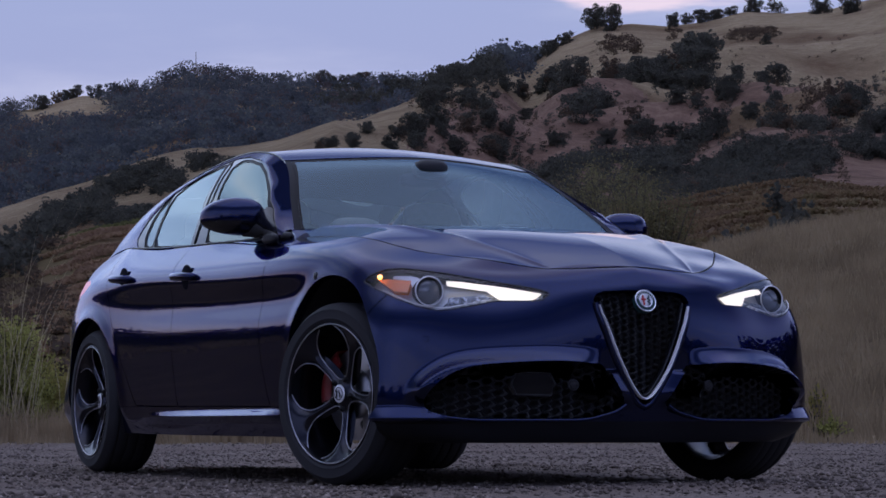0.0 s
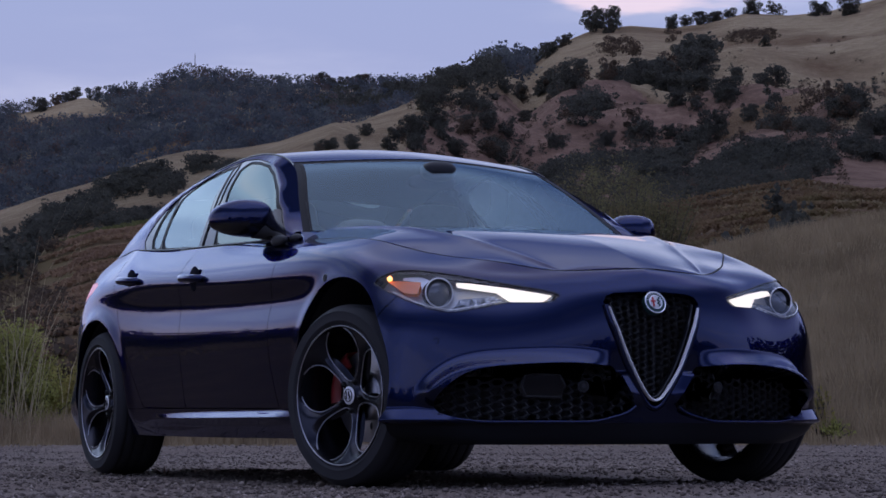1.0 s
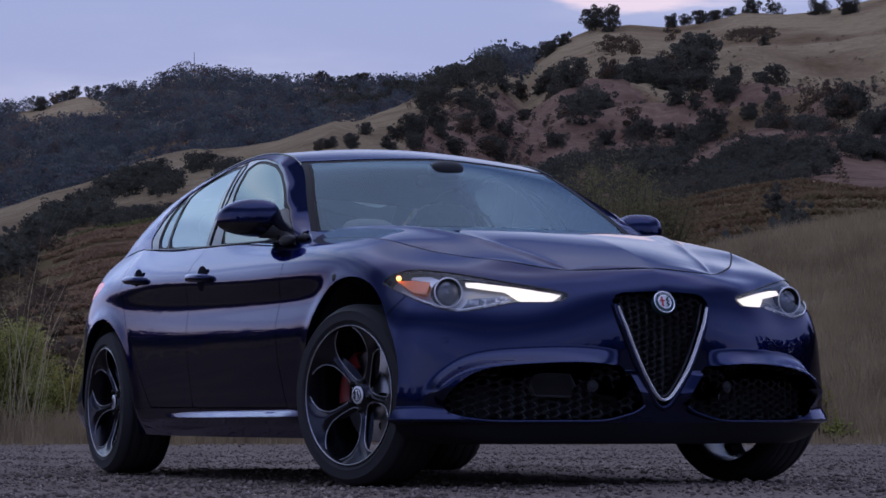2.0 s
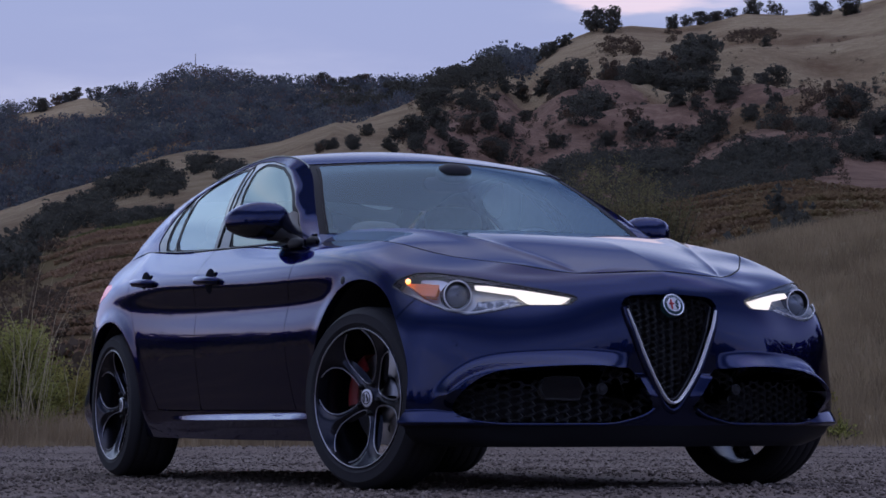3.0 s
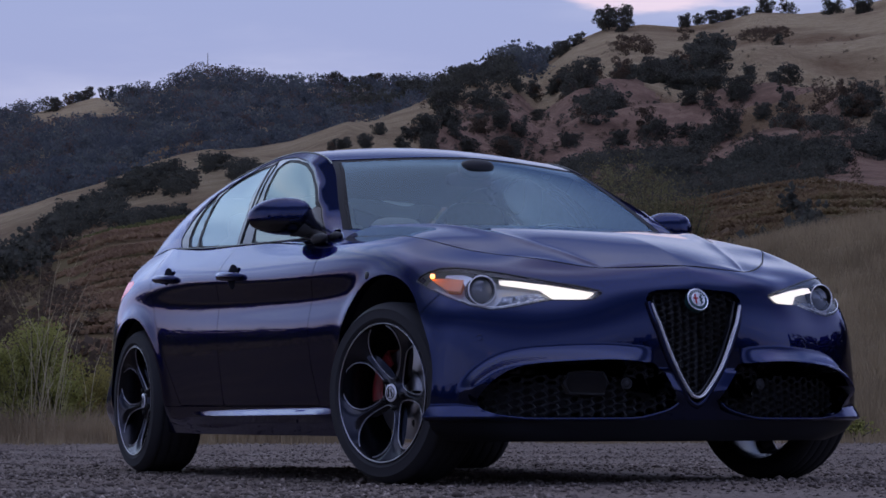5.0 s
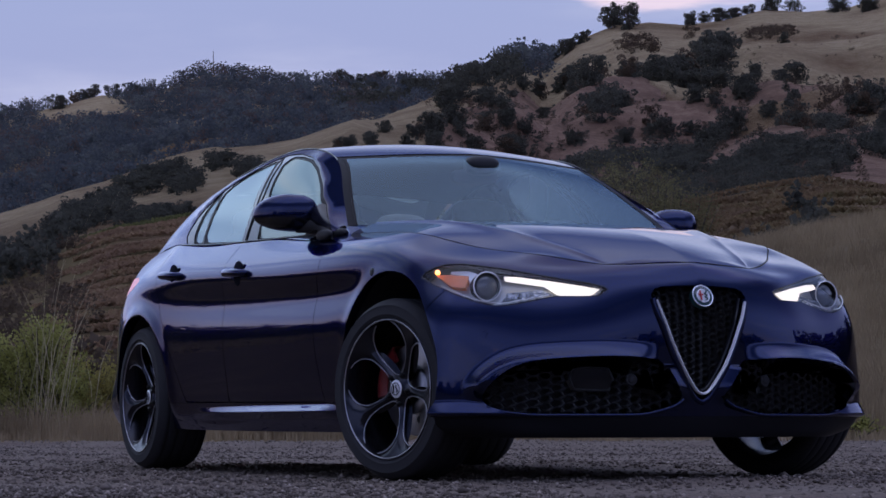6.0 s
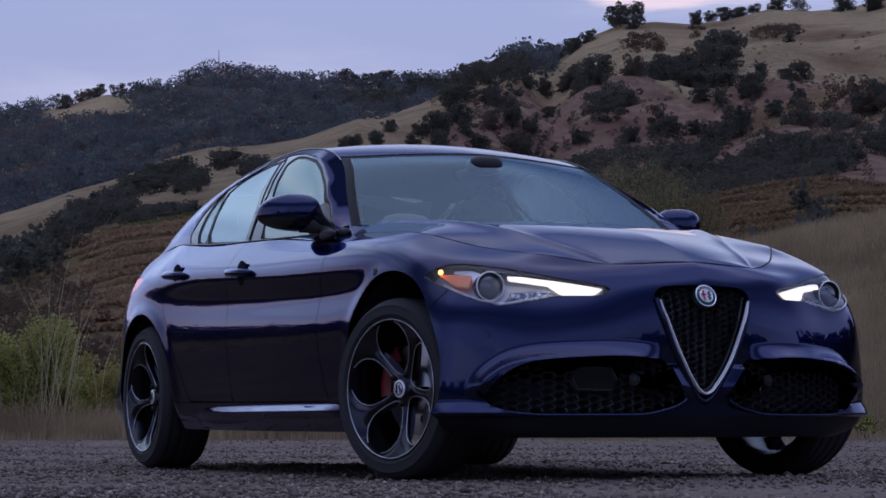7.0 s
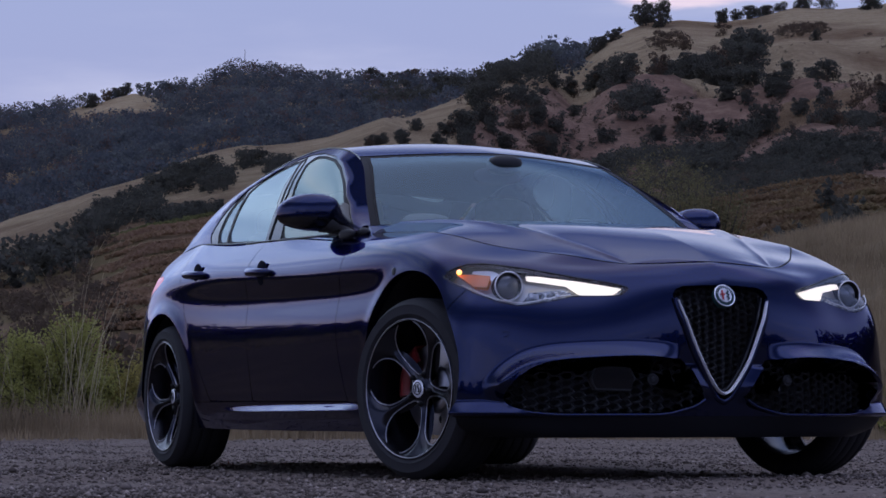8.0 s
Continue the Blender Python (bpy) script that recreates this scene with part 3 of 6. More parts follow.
def glass(name, tint, ior=1.5, sheen=(1, 1, 1)):
    """A thin pane: clear straight through, with a gloss that grows at grazing angles."""
    m = bpy.data.materials.new(name)
    m.use_nodes = True
    n, l = m.node_tree.nodes, m.node_tree.links
    n.clear()
    tr, gl, fr, mx, out = (n.new("ShaderNode" + k) for k in ("BsdfTransparent", "BsdfGlossy", "Fresnel", "MixShader", "OutputMaterial"))
    tr.inputs[0].default_value = (*tint, 1)
    gl.inputs["Roughness"].default_value = 0.0
    gl.inputs[0].default_value = (*sheen, 1)
    fr.inputs["IOR"].default_value = ior
    l.new(fr.outputs[0], mx.inputs[0])
    l.new(tr.outputs[0], mx.inputs[1])
    l.new(gl.outputs[0], mx.inputs[2])
    l.new(mx.outputs[0], out.inputs[0])
    return m


PANE = glass("tinted_window_glass", (0.25, 0.29, 0.29), 2.1, (0.84, 0.97, 1.0))
SCREEN = glass("windscreen_glass", (0.68, 0.78, 0.80), 1.8, (0.62, 0.84, 1.0))
CLEAR = glass("lamp_cover_glass", (0.9, 0.92, 0.94), 1.45)
DAYLIGHT = lit("daytime_lamp_glow", (1.0, 0.87, 0.73), 0.92)
TAIL_GLOW = lit("red_tail_glow", (1.0, 0.10, 0.10), 0.35)
INDICATOR = lit("amber_bulb_glow", (1.0, 0.33, 0.05), 4.0)

# ---- panels of the shell ----
GAP = 0.0022
DOOR_F = [(-.505, .99), (-.555, .888), (-.572, .804), (-.603, .741), (-.630, .677), (-.640, .611), (-.635, .45), (-.60, .33), (-.575, .288), (-1.683, .296), (-1.690, .45), (-1.694, .602), (-1.690, .747), (-1.668, .865), (-1.662, .916), (-1.627, .968), (-1.60, 1.0)]
DOOR_R = [(-1.600, 1.0), (-1.627, .968), (-1.662, .916), (-1.668, .865), (-1.690, .747), (-1.694, .602), (-1.690, .45), (-1.683, .296), (-2.228, .304), (-2.253, .328), (-2.377, .498), (-2.442, .614), (-2.515, .707), (-2.562, .813), (-2.588, .893), (-2.61, .96), (-2.60, 1.1)]


def zone(poly, axes, mask):
    f = inside(poly, axes)

    def phi(V):
        W = np.stack([V[:, 0], np.abs(V[:, 1]), V[:, 2]], 1)
        return np.where(mask(W), f(W), -1.0)
    return phi


def fore(W):
    return W[:, 0] > 0.15


def flank_only(W):
    return W[:, 1] > 0.6


def less(phi, k):
    return lambda V: phi(V) - k


def minus(phi, k):
    return lambda V: -phi(V) - k


def wheel_cut(V):
    f = 0.40 - np.hypot(V[:, 0] - 0.04, V[:, 2] - .36)
    r = 0.380 - np.hypot(V[:, 0] + 2.81, V[:, 2] - .335)
    return np.where(np.abs(V[:, 1]) > 0.55, -np.maximum(f, r), 1.0)


lamp_z, intake_z, grille_z = zone(LAMP, [1, 2], fore), zone(INTAKE, [1, 2], fore), zone(GRILLE, [1, 2], fore)
door_f, door_r = zone(DOOR_F, [0, 2], flank_only), zone(DOOR_R, [0, 2], flank_only)

rest = keep(SHELL, wheel_cut)
LAMP_SKIN = keep(rest, lamp_z)
rest = keep(rest, minus(lamp_z, 0.0))
INTAKE_SKIN = keep(rest, intake_z)
rest = keep(rest, minus(intake_z, 0.0))
GRILLE_SKIN = keep(rest, grille_z)
rest = keep(rest, minus(grille_z, 0.0))
DOOR_F_SKIN = keep(rest, less(door_f, GAP))
rest = keep(rest, minus(door_f, GAP))
DOOR_R_SKIN = keep(rest, less(door_r, GAP))
rest = keep(rest, minus(door_r, GAP))
# sill between the wheels, black apron under the bumpers
sill_top = lambda V: np.where((V[:, 0] < -.2) & (V[:, 0] > -2.6), (.286 + .0075 * (-.5 - V[:, 0])) - V[:, 2], -1.0)
SILL_SKIN = keep(rest, less(sill_top, 0.001))
rest = keep(rest, minus(sill_top, 0.001))
cut_f = lambda V: V[:, 0] - (.342 + np.clip((V[:, 2] - .570) * .6, 0, .058))
seam = lambda V: np.where(V[:, 2] < .672, GAP, 0.0)
BUMPER_SKIN, rest = keep(rest, lambda V: cut_f(V) - seam(V)), keep(rest, lambda V: -cut_f(V) - seam(V))
APRON_SKIN, BUMPER_SKIN = split(BUMPER_SKIN, lambda V: .229 - V[:, 2])
tail_cut = lambda V: -2.82 - V[:, 0]
QUARTER_SKIN, FENDER_SKIN = split(rest, tail_cut)
TAIL = [(-3.66, .905), (-3.30, .905), (-2.97, .900), (-2.90, .880), (-2.98, .848), (-3.3, .80), (-3.66, .79)]
tail_z = zone(TAIL, [0, 2], lambda W: W[:, 0] < -2.83)
TAIL_SKIN = keep(QUARTER_SKIN, tail_z)
QUARTER_SKIN = keep(QUARTER_SKIN, minus(tail_z, 0.002))

both("bumper", BUMPER_SKIN, PAINT, edge=0.03)
both("apron", APRON_SKIN, SATIN, "matt black lower apron", edge=0.03)
both("wing", FENDER_SKIN, PAINT, edge=0.035)
both("rear_quarter", QUARTER_SKIN, PAINT, edge=0.035)
both("sill", SILL_SKIN, PAINT, edge=0.02)
DOORS = {}
for nm, sk in (("front_door", DOOR_F_SKIN), ("rear_door", DOOR_R_SKIN)):
    DOORS[nm] = both(nm, sk, PAINT, edge=0.02)
both("tail_lamp", TAIL_SKIN, TAIL_GLOW, "red tail lamp")
hood_line = along(hood_edge[::4, :2], [0, 1])
HOOD = keep(HOOD, lambda V: np.where(np.abs(V[:, 1]) > .03, hood_line(V) - 0.0035, V[:, 0] * -1 + .6795))
both("bonnet", HOOD, PAINT, edge=0.02)
# painted corner between the bonnet's rear edge and the foot of the windscreen
ya = np.linspace(0, 1, 9)[:, None]
rear_line = HOOD_REAR[0] * (1 - ya) + HOOD_REAR[1] * ya
foot_line = np.array([-.71, -.745, .992]) * (1 - ya) + np.array([-.66, -.42, 1.006]) * ya
va = np.linspace(0, 1, 6)[None, :, None]
both("scuttle_corner", sheet(rear_line[:, None] * (1 - va) + foot_line[:, None] * va + np.array([-.004, 0, -.004]), (0, 0, 1)), PAINT, edge=0.01)
ka = np.linspace(0, 1, 9)[:, None]
lower = np.stack([np.interp(np.linspace(174, 180, 9), np.arange(len(EDGE)), EDGE[:, k]) for k in range(3)], 1)
upper = rear_line[0] * (1 - ka) + foot_line[0] * ka
both("wing_corner", sheet(lower[:, None] * (1 - va) + upper[:, None] * va, (0, -.5, .8)), PAINT, edge=0.01)
# scuttle behind the bonnet and the dark gap under its edge
gutter = [(p[0] - .016, p[1] * .98, p[2] - .034) for p in hood_edge[::4]]
both("shut_line", tube(natural(hood_edge[::6], 3) + [0, 0, -.0035], .0042, 6), SATIN, "dark shut line of the bonnet", edge=0)
both("bonnet_gap", tube(gutter, .018, 6), CABIN, edge=0)

# ---- upper body ----
DLO = [(-.70, .932), (-1.2, .953), (-1.63, .968), (-2.08, .988), (-2.31, 1.004), (-2.41, 1.02), (-2.452, 1.042), (-2.435, 1.075), (-2.365, 1.130), (-2.30, 1.188), (-2.24, 1.258), (-2.14, 1.315), (-2.03, 1.350), (-1.90, 1.370), (-1.75, 1.377), (-1.572, 1.366), (-1.399, 1.334), (-1.271, 1.29), (-1.068, 1.197), (-.862, 1.084), (-.728, .995), (-.70, .955)]
PANE_F = [(-.736, .957), (-1.462, .983), (-1.444, 1.07), (-1.483, 1.173), (-1.579, 1.281), (-1.66, 1.342), (-1.607, 1.350), (-1.498, 1.338), (-1.37, 1.311), (-1.245, 1.265), (-1.065, 1.183), (-.899, 1.097), (-.766, 1.008)]
PANE_R = [(-1.66, .987), (-2.165, 1.014), (-2.143, 1.075), (-2.137, 1.188), (-2.18, 1.255), (-2.11, 1.303), (-2.03, 1.325), (-1.90, 1.346), (-1.79, 1.350), (-1.697, 1.252), (-1.625, 1.127), (-1.632, 1.05)]
PANE_Q = [(-2.289, 1.018), (-2.30, 1.050), (-2.272, 1.125), (-2.25, 1.185), (-2.225, 1.235), (-2.17, 1.18), (-2.172, 1.087), (-2.195, 1.016)]
dlo, pane_f_, pane_r, pane_q = (inside(p, [0, 2]) for p in (DLO, PANE_F, PANE_R, PANE_Q))
pane_f = lambda V: np.minimum(pane_f_(V), dlo(V) - .009)
FRAME_SKIN = keep(FLANK, minus(dlo, 0.0))
# pillar's shading normals are bent, not its shape, so it reflects dark sky
turn = smooth(.001, .008, -dlo(FRAME_SKIN[0])) * smooth(-1.45, -1.2, FRAME_SKIN[0][:, 0]) * smooth(-.75, -.85, FRAME_SKIN[0][:, 0])
turn = turn[:, None]
FRAME_SKIN[1][:] = FRAME_SKIN[1] * (1 - turn) + np.array([.66, -.72, .20]) * turn
# over the side windows, roof rail normals are tipped upright to reflect dark land
rail_shade = smooth(.05, .03, -dlo(FRAME_SKIN[0])) * smooth(-1.35, -1.55, FRAME_SKIN[0][:, 0]) * smooth(1.06, 1.16, FRAME_SKIN[0][:, 2])
rail_shade = rail_shade[:, None] * .9
FRAME_SKIN[1][:] = FRAME_SKIN[1] * (1 - rail_shade) + np.array([.02, -1.0, -.04]) * rail_shade
FRAME_SKIN[1][:] /= np.linalg.norm(FRAME_SKIN[1], axis=1, keepdims=True)
FRAME_SKIN = keep(FRAME_SKIN, lambda V: -.60 - V[:, 0])
GREEN = keep(FLANK, dlo)
TRIM_SKIN = GREEN
SEALS = []
for f, wide in ((pane_f, .008), (pane_r, .010), (pane_q, .022)):
    SEALS.append(keep(keep(TRIM_SKIN, minus(f, 0.0)), less(lambda V: f(V) + wide, 0.0)))
    TRIM_SKIN = keep(TRIM_SKIN, minus(f, wide))
both("side_frame", FRAME_SKIN, PAINT, edge=0.01)
for half in split(TRIM_SKIN, lambda V: V[:, 0] + np.interp(V[:, 2], [.98, 1.05, 1.15, 1.25, 1.38], [1.60, 1.57, 1.565, 1.62, 1.80])):
    both("window_surround", moved(half, -0.003), PIANO, "gloss black window surround", edge=0.006)
for S in SEALS:
    both("window_seal", moved(S, -0.006), SATIN, "matt black rubber window seal", edge=0)
PILLAR_GAP = [(-1.600, .985), (-1.572, 1.053), (-1.565, 1.152), (-1.622, 1.25), (-1.72, 1.335), (-1.78, 1.368)]
gap_line = []
for gx, gz in natural(PILLAR_GAP, 5):
    near = np.argsort((FLANK[0][:, 0] - gx) ** 2 + (FLANK[0][:, 2] - gz) ** 2)[:4]
    gap_line.append((gx, FLANK[0][near, 1].mean() - .001, gz))
both("door_gap", tube(natural(gap_line[::4], 4), .004, 6), CABIN, "dark gap between the doors", edge=0)
for f, dd in ((pane_f, "front_door"), (pane_r, "rear_door"), (pane_q, "rear_door")):
    S = moved(keep(GREEN, f), -0.008)
    S[1][:] = S[1] * .3 + S[1].mean(0) * .7
    S[1][:] /= np.linalg.norm(S[1], axis=1, keepdims=True)
    for T, d in zip((S, mirror(S)), DOORS[dd]):
        ob = piece("side_window", T, PANE, d, "tinted side window glass")
        ob.visible_shadow = False
# the fine edge between roof and flank
both("roof_seam", tube(re_[30:100:2] + [0, -.001, .002], .0035, 6), GLOSS, edge=0)
both("belt_seal", tube(be_[4:82:2] + [0, -.001, -.004], .0032, 6), GLOSS, edge=0)

grid = TOP[0].reshape(25, -1, 3)
norm = TOP[1].reshape(25, -1, 3)


def strip(i0, i1, j0, j1):
    V = grid[i0:i1, j0:j1]
    m, n = V.shape[:2]
    i = np.arange(m * n).reshape(m, n)
    a, b, c, d = i[:-1, :-1].ravel(), i[1:, :-1].ravel(), i[1:, 1:].ravel(), i[:-1, 1:].ravel()
    F = np.concatenate([np.stack([a, b, c], 1), np.stack([a, c, d], 1)])
    N = norm[i0:i1, j0:j1].reshape(-1, 3)
    V = V.reshape(-1, 3)
    if (np.cross(V[F[0][1]] - V[F[0][0]], V[F[0][2]] - V[F[0][0]]) @ N[F[0][0]]) < 0:
        F = F[:, ::-1]
    return V, N, F


both("roof", strip(0, 25, 33, 82), PAINT, edge=0.01)
both("headliner", flipped(moved(strip(0, 25, 35, 81), -0.03)), CABIN, "dark cloth roof lining", edge=0)
both("windscreen_seal", moved(strip(0, 25, 31, 34), -0.003), SATIN, edge=0)
both("pillar_edge", moved(strip(0, 2, 0, 32), -0.001), SATIN, "black windscreen edge trim", edge=0)
for ob in both("windscreen", strip(1, 25, 0, 32), SCREEN, "laminated windscreen glass", edge=0) + both("rear_window", strip(1, 25, 82, 108), PANE, "tinted rear window", edge=0):
    ob.visible_shadow = False
scr = strip(1, 25, 0, 32)
frit = lambda V: np.maximum(.040 - (V[:, 1] - np.interp(V[:, 0], re_[:33, 0][::-1], re_[:33, 1][::-1])), V[:, 2] * 0 - 1)
both("windscreen_border", moved(keep(scr, frit), 0.0015), SATIN, "black printed edge of the windscreen", edge=0)

# boot lid
BOOT = natural(np.stack([EDGE[12 * 24 - 12:][::6] * [1, k, 1] + [0, 0, .012 * (1 - k)] for k in (1, .75, .5, .25, 0)]), 4)
both("boot_lid", sheet(BOOT, (0, 0, 1)), PAINT)


# ---- lamps ----
def disc_at(c, n, r, k=28, dome=0.0, inner=0.0):
    """A round, slightly domed plate at c facing n, as a sheet."""
    n = np.asarray(n, float) / np.linalg.norm(n)
    a = np.cross(n, [0, 0, 1.0])
    a /= np.linalg.norm(a)
    b = np.cross(n, a)
    rr = np.linspace(inner, 1, 7)[:, None, None]
    t = np.linspace(0, 2 * np.pi, k + 1)[None, :, None]
    P = np.asarray(c) + r * rr * (a * np.cos(t) + b * np.sin(t)) + n * dome * np.sqrt(np.maximum(1 - rr ** 2, 0)) * np.ones_like(t)
    S = sheet(P, n)
    return S


def ring_at(c, n, r, thickr, k=40):
    n = np.asarray(n, float) / np.linalg.norm(n)
    a = np.cross(n, [0, 0, 1.0])
    a /= np.linalg.norm(a)
    b = np.cross(n, a)
    t = np.linspace(0, 2 * np.pi, k, endpoint=False)[:, None]
    return tube(np.asarray(c) + r * (a * np.cos(t) + b * np.sin(t)), thickr, 8, True)


DRL = [(.648, .7240), (.605, .7225), (.494, .7040), (.360, .675), (.395, .652), (.497, .653), (.532, .6855), (.648, .7060)]
AMB = [(.836, .737), (.815, .741), (.752, .734), (.775, .690), (.812, .695)]
BRIGHT = [(.79, .757), (.74, .760), (.722, .747), (.735, .70), (.752, .69), (.758, .736), (.80, .748)]
drl, amb, bright = zone(DRL, [1, 2], fore), zone(AMB, [1, 2], fore), zone(BRIGHT, [1, 2], fore)


def headlamps():
    for flip in (False, True):
        fl = mirror if flip else (lambda S: S)
        lamp = piece("headlamp", fl(moved(LAMP_SKIN, -0.003)), CLEAR, CAR, "clear headlamp with lit daytime strip")
        lamp.visible_shadow = False
        # bowl: skin set back, with walls
        bowl = thick(moved(LAMP_SKIN, -0.05), -0.05)
        piece("lamp_bowl", fl(bowl), BOWL, lamp, "black lamp housing")
        inner = keep(moved(LAMP_SKIN, -0.020), less(lamp_z, 0.004))
        lo = keep(inner, lambda V: .664 - .10 * (-V[:, 1] - .6) - V[:, 2])
        lo = keep(lo, lambda V: np.hypot(V[:, 1] + .706, V[:, 2] - .682) - .066)
        piece("lower_reflector", fl(lo), FACETED, lamp, "ribbed silver reflector")
        lid = keep(moved(LAMP_SKIN, -0.010), lambda V: V[:, 2] - np.interp(-V[:, 1], [.34, .42, .50, .605, .66, .72, .80, .86], [.681, .697, .7085, .7285, .734, .752, .759, .748]))
        piece("lamp_lid", fl(lid), LID, lamp, "dark grey upper lamp panel")
        piece("daytime_strip", fl(moved(keep(LAMP_SKIN, drl), -0.008)), DAYLIGHT, lamp, "glowing white light strip")
        piece("amber_reflector", fl(thick(moved(keep(LAMP_SKIN, amb), -0.018), .02)), AMBER_GLASS, lamp, "orange side reflector")
        piece("bright_bar", fl(thick(moved(keep(LAMP_SKIN, bright), -0.022), .02)), SILVER, lamp)
        c, n = np.array([.478, -.704, .684]), np.array([.99, -.10, .03])
        n /= np.linalg.norm(n)
        piece("projector_barrel", fl(tube([c - n * .05, c - n * .02, c + n * .004], [.045, .049, .049], 32)), BLACK, lamp)
        piece("projector_ring", fl(ring_at(c + n * .008, n, .0505, .0027)), V_METAL, lamp, "chrome projector ring")
        piece("projector_lens", fl(disc_at(c - n * .014, n, .047, dome=.020)), LENS, lamp, "glass projector lens")
        q = np.array([.325, -.822, .735])
        low = [(.84, .689), (.812, .663), (.757, .633), (.70, .6205), (.655, .6225), (.585, .636), (.515, .651)]
        V0 = LAMP_SKIN[0]
        edge_line = []
        for w, z in natural(low, 6):
            edge_line.append(V0[np.argmin((V0[:, 1] + w) ** 2 + (V0[:, 2] - z) ** 2)])
        edge_line = np.array([np.mean(edge_line[max(0, k - 2):k + 3], 0) for k in range(len(edge_line))])
        piece("bright_edge", fl(tube(edge_line + [.004, .000, .0035], .0017, 6)), V_METAL, lamp, "thin bright lower edge")
        for k in range(5):
            b = np.array([.585 - .016 * k, -.54 - .026 * k, .642 - .0042 * k])
            piece("led_cell", fl(disc_at(b - [.004, 0, 0], n, .010, 12, .006)), SILVER, lamp)
        if not flip:
            piece("indicator_bulb", fl(disc_at(q + [.004, -.002, .003], (.7, -.7, 0), .010, 16, .008)), INDICATOR, lamp, "lit amber indicator bulb")
        # black seal round the lamp
        E = rim_of(LAMP_SKIN)
        order, nxt = [int(E[0][0])], {int(a): int(b) for a, b in E}
        while nxt[order[-1]] != order[0] and len(order) < 4000:
            order.append(nxt[order[-1]])
        loop = LAMP_SKIN[0][order][::3]
        piece("lamp_seal", fl(tube(loop - LAMP_SKIN[1][order][::3] * .003, .0036, 6, True)), GLOSS, lamp, "black rubber lamp seal")


BOWL = mat("lamp_housing_grey", (0.42, 0.43, 0.45), 0.3, 0.4)
LID = mat("lamp_lid_grey", (0.07, 0.072, 0.08), 0.3)
LENS = mat("projector_glass", (0.11, 0.115, 0.125), 0.06, 0.0, Coat_Weight=1.0, IOR=1.8)
headlamps()

# ---- grille and intakes ----


def honeycomb(phi, back, box, cell, bar, name, half):
    """Hexagonal mesh set back behind an opening; back(w, z) gives its x."""
    P, Fs, N = [], [], []
    (w0, w1), (z0, z1) = box
    dw, dz = cell * 1.5, cell * math.sqrt(3) * 0.62
    k = i = first = 0
    w = w0
    while w < w1:
        z = z0 + (dz / 2 if i % 2 else 0)
        while z < z1:
            if phi(np.array([[.5, w, z]]))[0] > -cell * .6:
                ang = np.linspace(0, 2 * np.pi, 7)[:-1]
                rings = []
                for rad, dx in ((cell * 1.0, -.012), (cell * 1.0 - bar * .5, 0.004), (cell - bar * 1.6, -.002), (cell - bar * 1.9, -.022)):
                    rings.append([(back(w + rad * math.cos(a), z + rad * .62 * math.sin(a)) + dx, -(w + rad * math.cos(a)), z + rad * .62 * math.sin(a)) for a in ang])
                for r in rings:
                    P += r
                for q in range(3):
                    for s in range(6):
                        t = (s + 1) % 6
                        Fs += [(k + q * 6 + s, k + q * 6 + t, k + q * 6 + 6 + t), (k + q * 6 + s, k + q * 6 + 6 + t, k + q * 6 + 6 + s)]
                k += 24
            z += dz
        w += dw
        i += 1
        first = first or len(Fs)
    V, F = np.array(P), np.array(Fs)
    c = np.cross(V[F[:, 1]] - V[F[:, 0]], V[F[:, 2]] - V[F[:, 0]])
    if c[:, 0].mean() < 0:
        F, c = F[:, ::-1], -c
    N = np.zeros_like(V)
    for j in range(3):
        np.add.at(N, F[:, j], c)
    N /= np.linalg.norm(N, axis=1, keepdims=True) + 1e-12
    S = V, N, F
    if half:
        return S
    return join(S, mirror((V, N, F[first:])))


front_line = natural([(.768, 0), (.755, .21), (.705, .42), (.615, .61), (.505, .80), (.40, .88)], 8)


def face_x(w, z):
    return float(np.interp(abs(w), front_line[:, 1], front_line[:, 0]))


grille_full = zone([(-w, z) for w, z in GRILLE[:12]][::-1] + GRILLE[1:12], [1, 2], lambda W: W[:, 0] > -9)
grille = tagged(new("grille"), "black honeycomb shield grille with chrome edge", "")
grille.parent = CAR
gm = honeycomb(zone(GRILLE, [1, 2], lambda W: W[:, 0] > -9), lambda w, z: .728 - max(0, z - .6) * .3, ((0.0, .20), (.26, .70)), .021, .0042, "", False)
piece("grille_mesh", gm, MESHBLACK, grille, "black honeycomb mesh")
back = GRILLE_SKIN[0] * [1, 1.06, 1] - [.070, 0, 0], GRILLE_SKIN[1], GRILLE_SKIN[2]
for T in (back, mirror(back)):
    piece("grille_backing", T, CABIN, grille)
v_half = natural([(.1795, .636), (.166, .592), (.150, .552), (.126, .492), (.097, .428), (.066, .374), (.038, .334), (.018, .314), (0, .308)], 5)
v_line = np.concatenate([v_half, v_half[::-1][1:] * [-1, 1]])
vx = lambda z: np.interp(z, [.3, .42, .57, .64], [.764, .774, .770, .755])


def band(line2, x_of, width, depth, up=(0, 0)):
    """A flat rounded bar along a line in the nose plane."""
    L = np.asarray(line2, float)
    T = np.gradient(L, axis=0)
    T /= np.linalg.norm(T, axis=1, keepdims=True)
    n2 = np.stack([-T[:, 1], T[:, 0]], 1)
    wd = np.broadcast_to(width, len(L))
    rows = []
    for o, d in ((-1, -1), (-.9, 0), (-.45, .55), (0, .7), (.45, .55), (.9, 0), (1, -1)):
        p = L + n2 * (wd * o)[:, None]
        rows.append(np.stack([x_of(L[:, 1]) + d * depth, -p[:, 0], p[:, 1]], 1))
    return sheet(np.array(rows), (1, 0, 0))


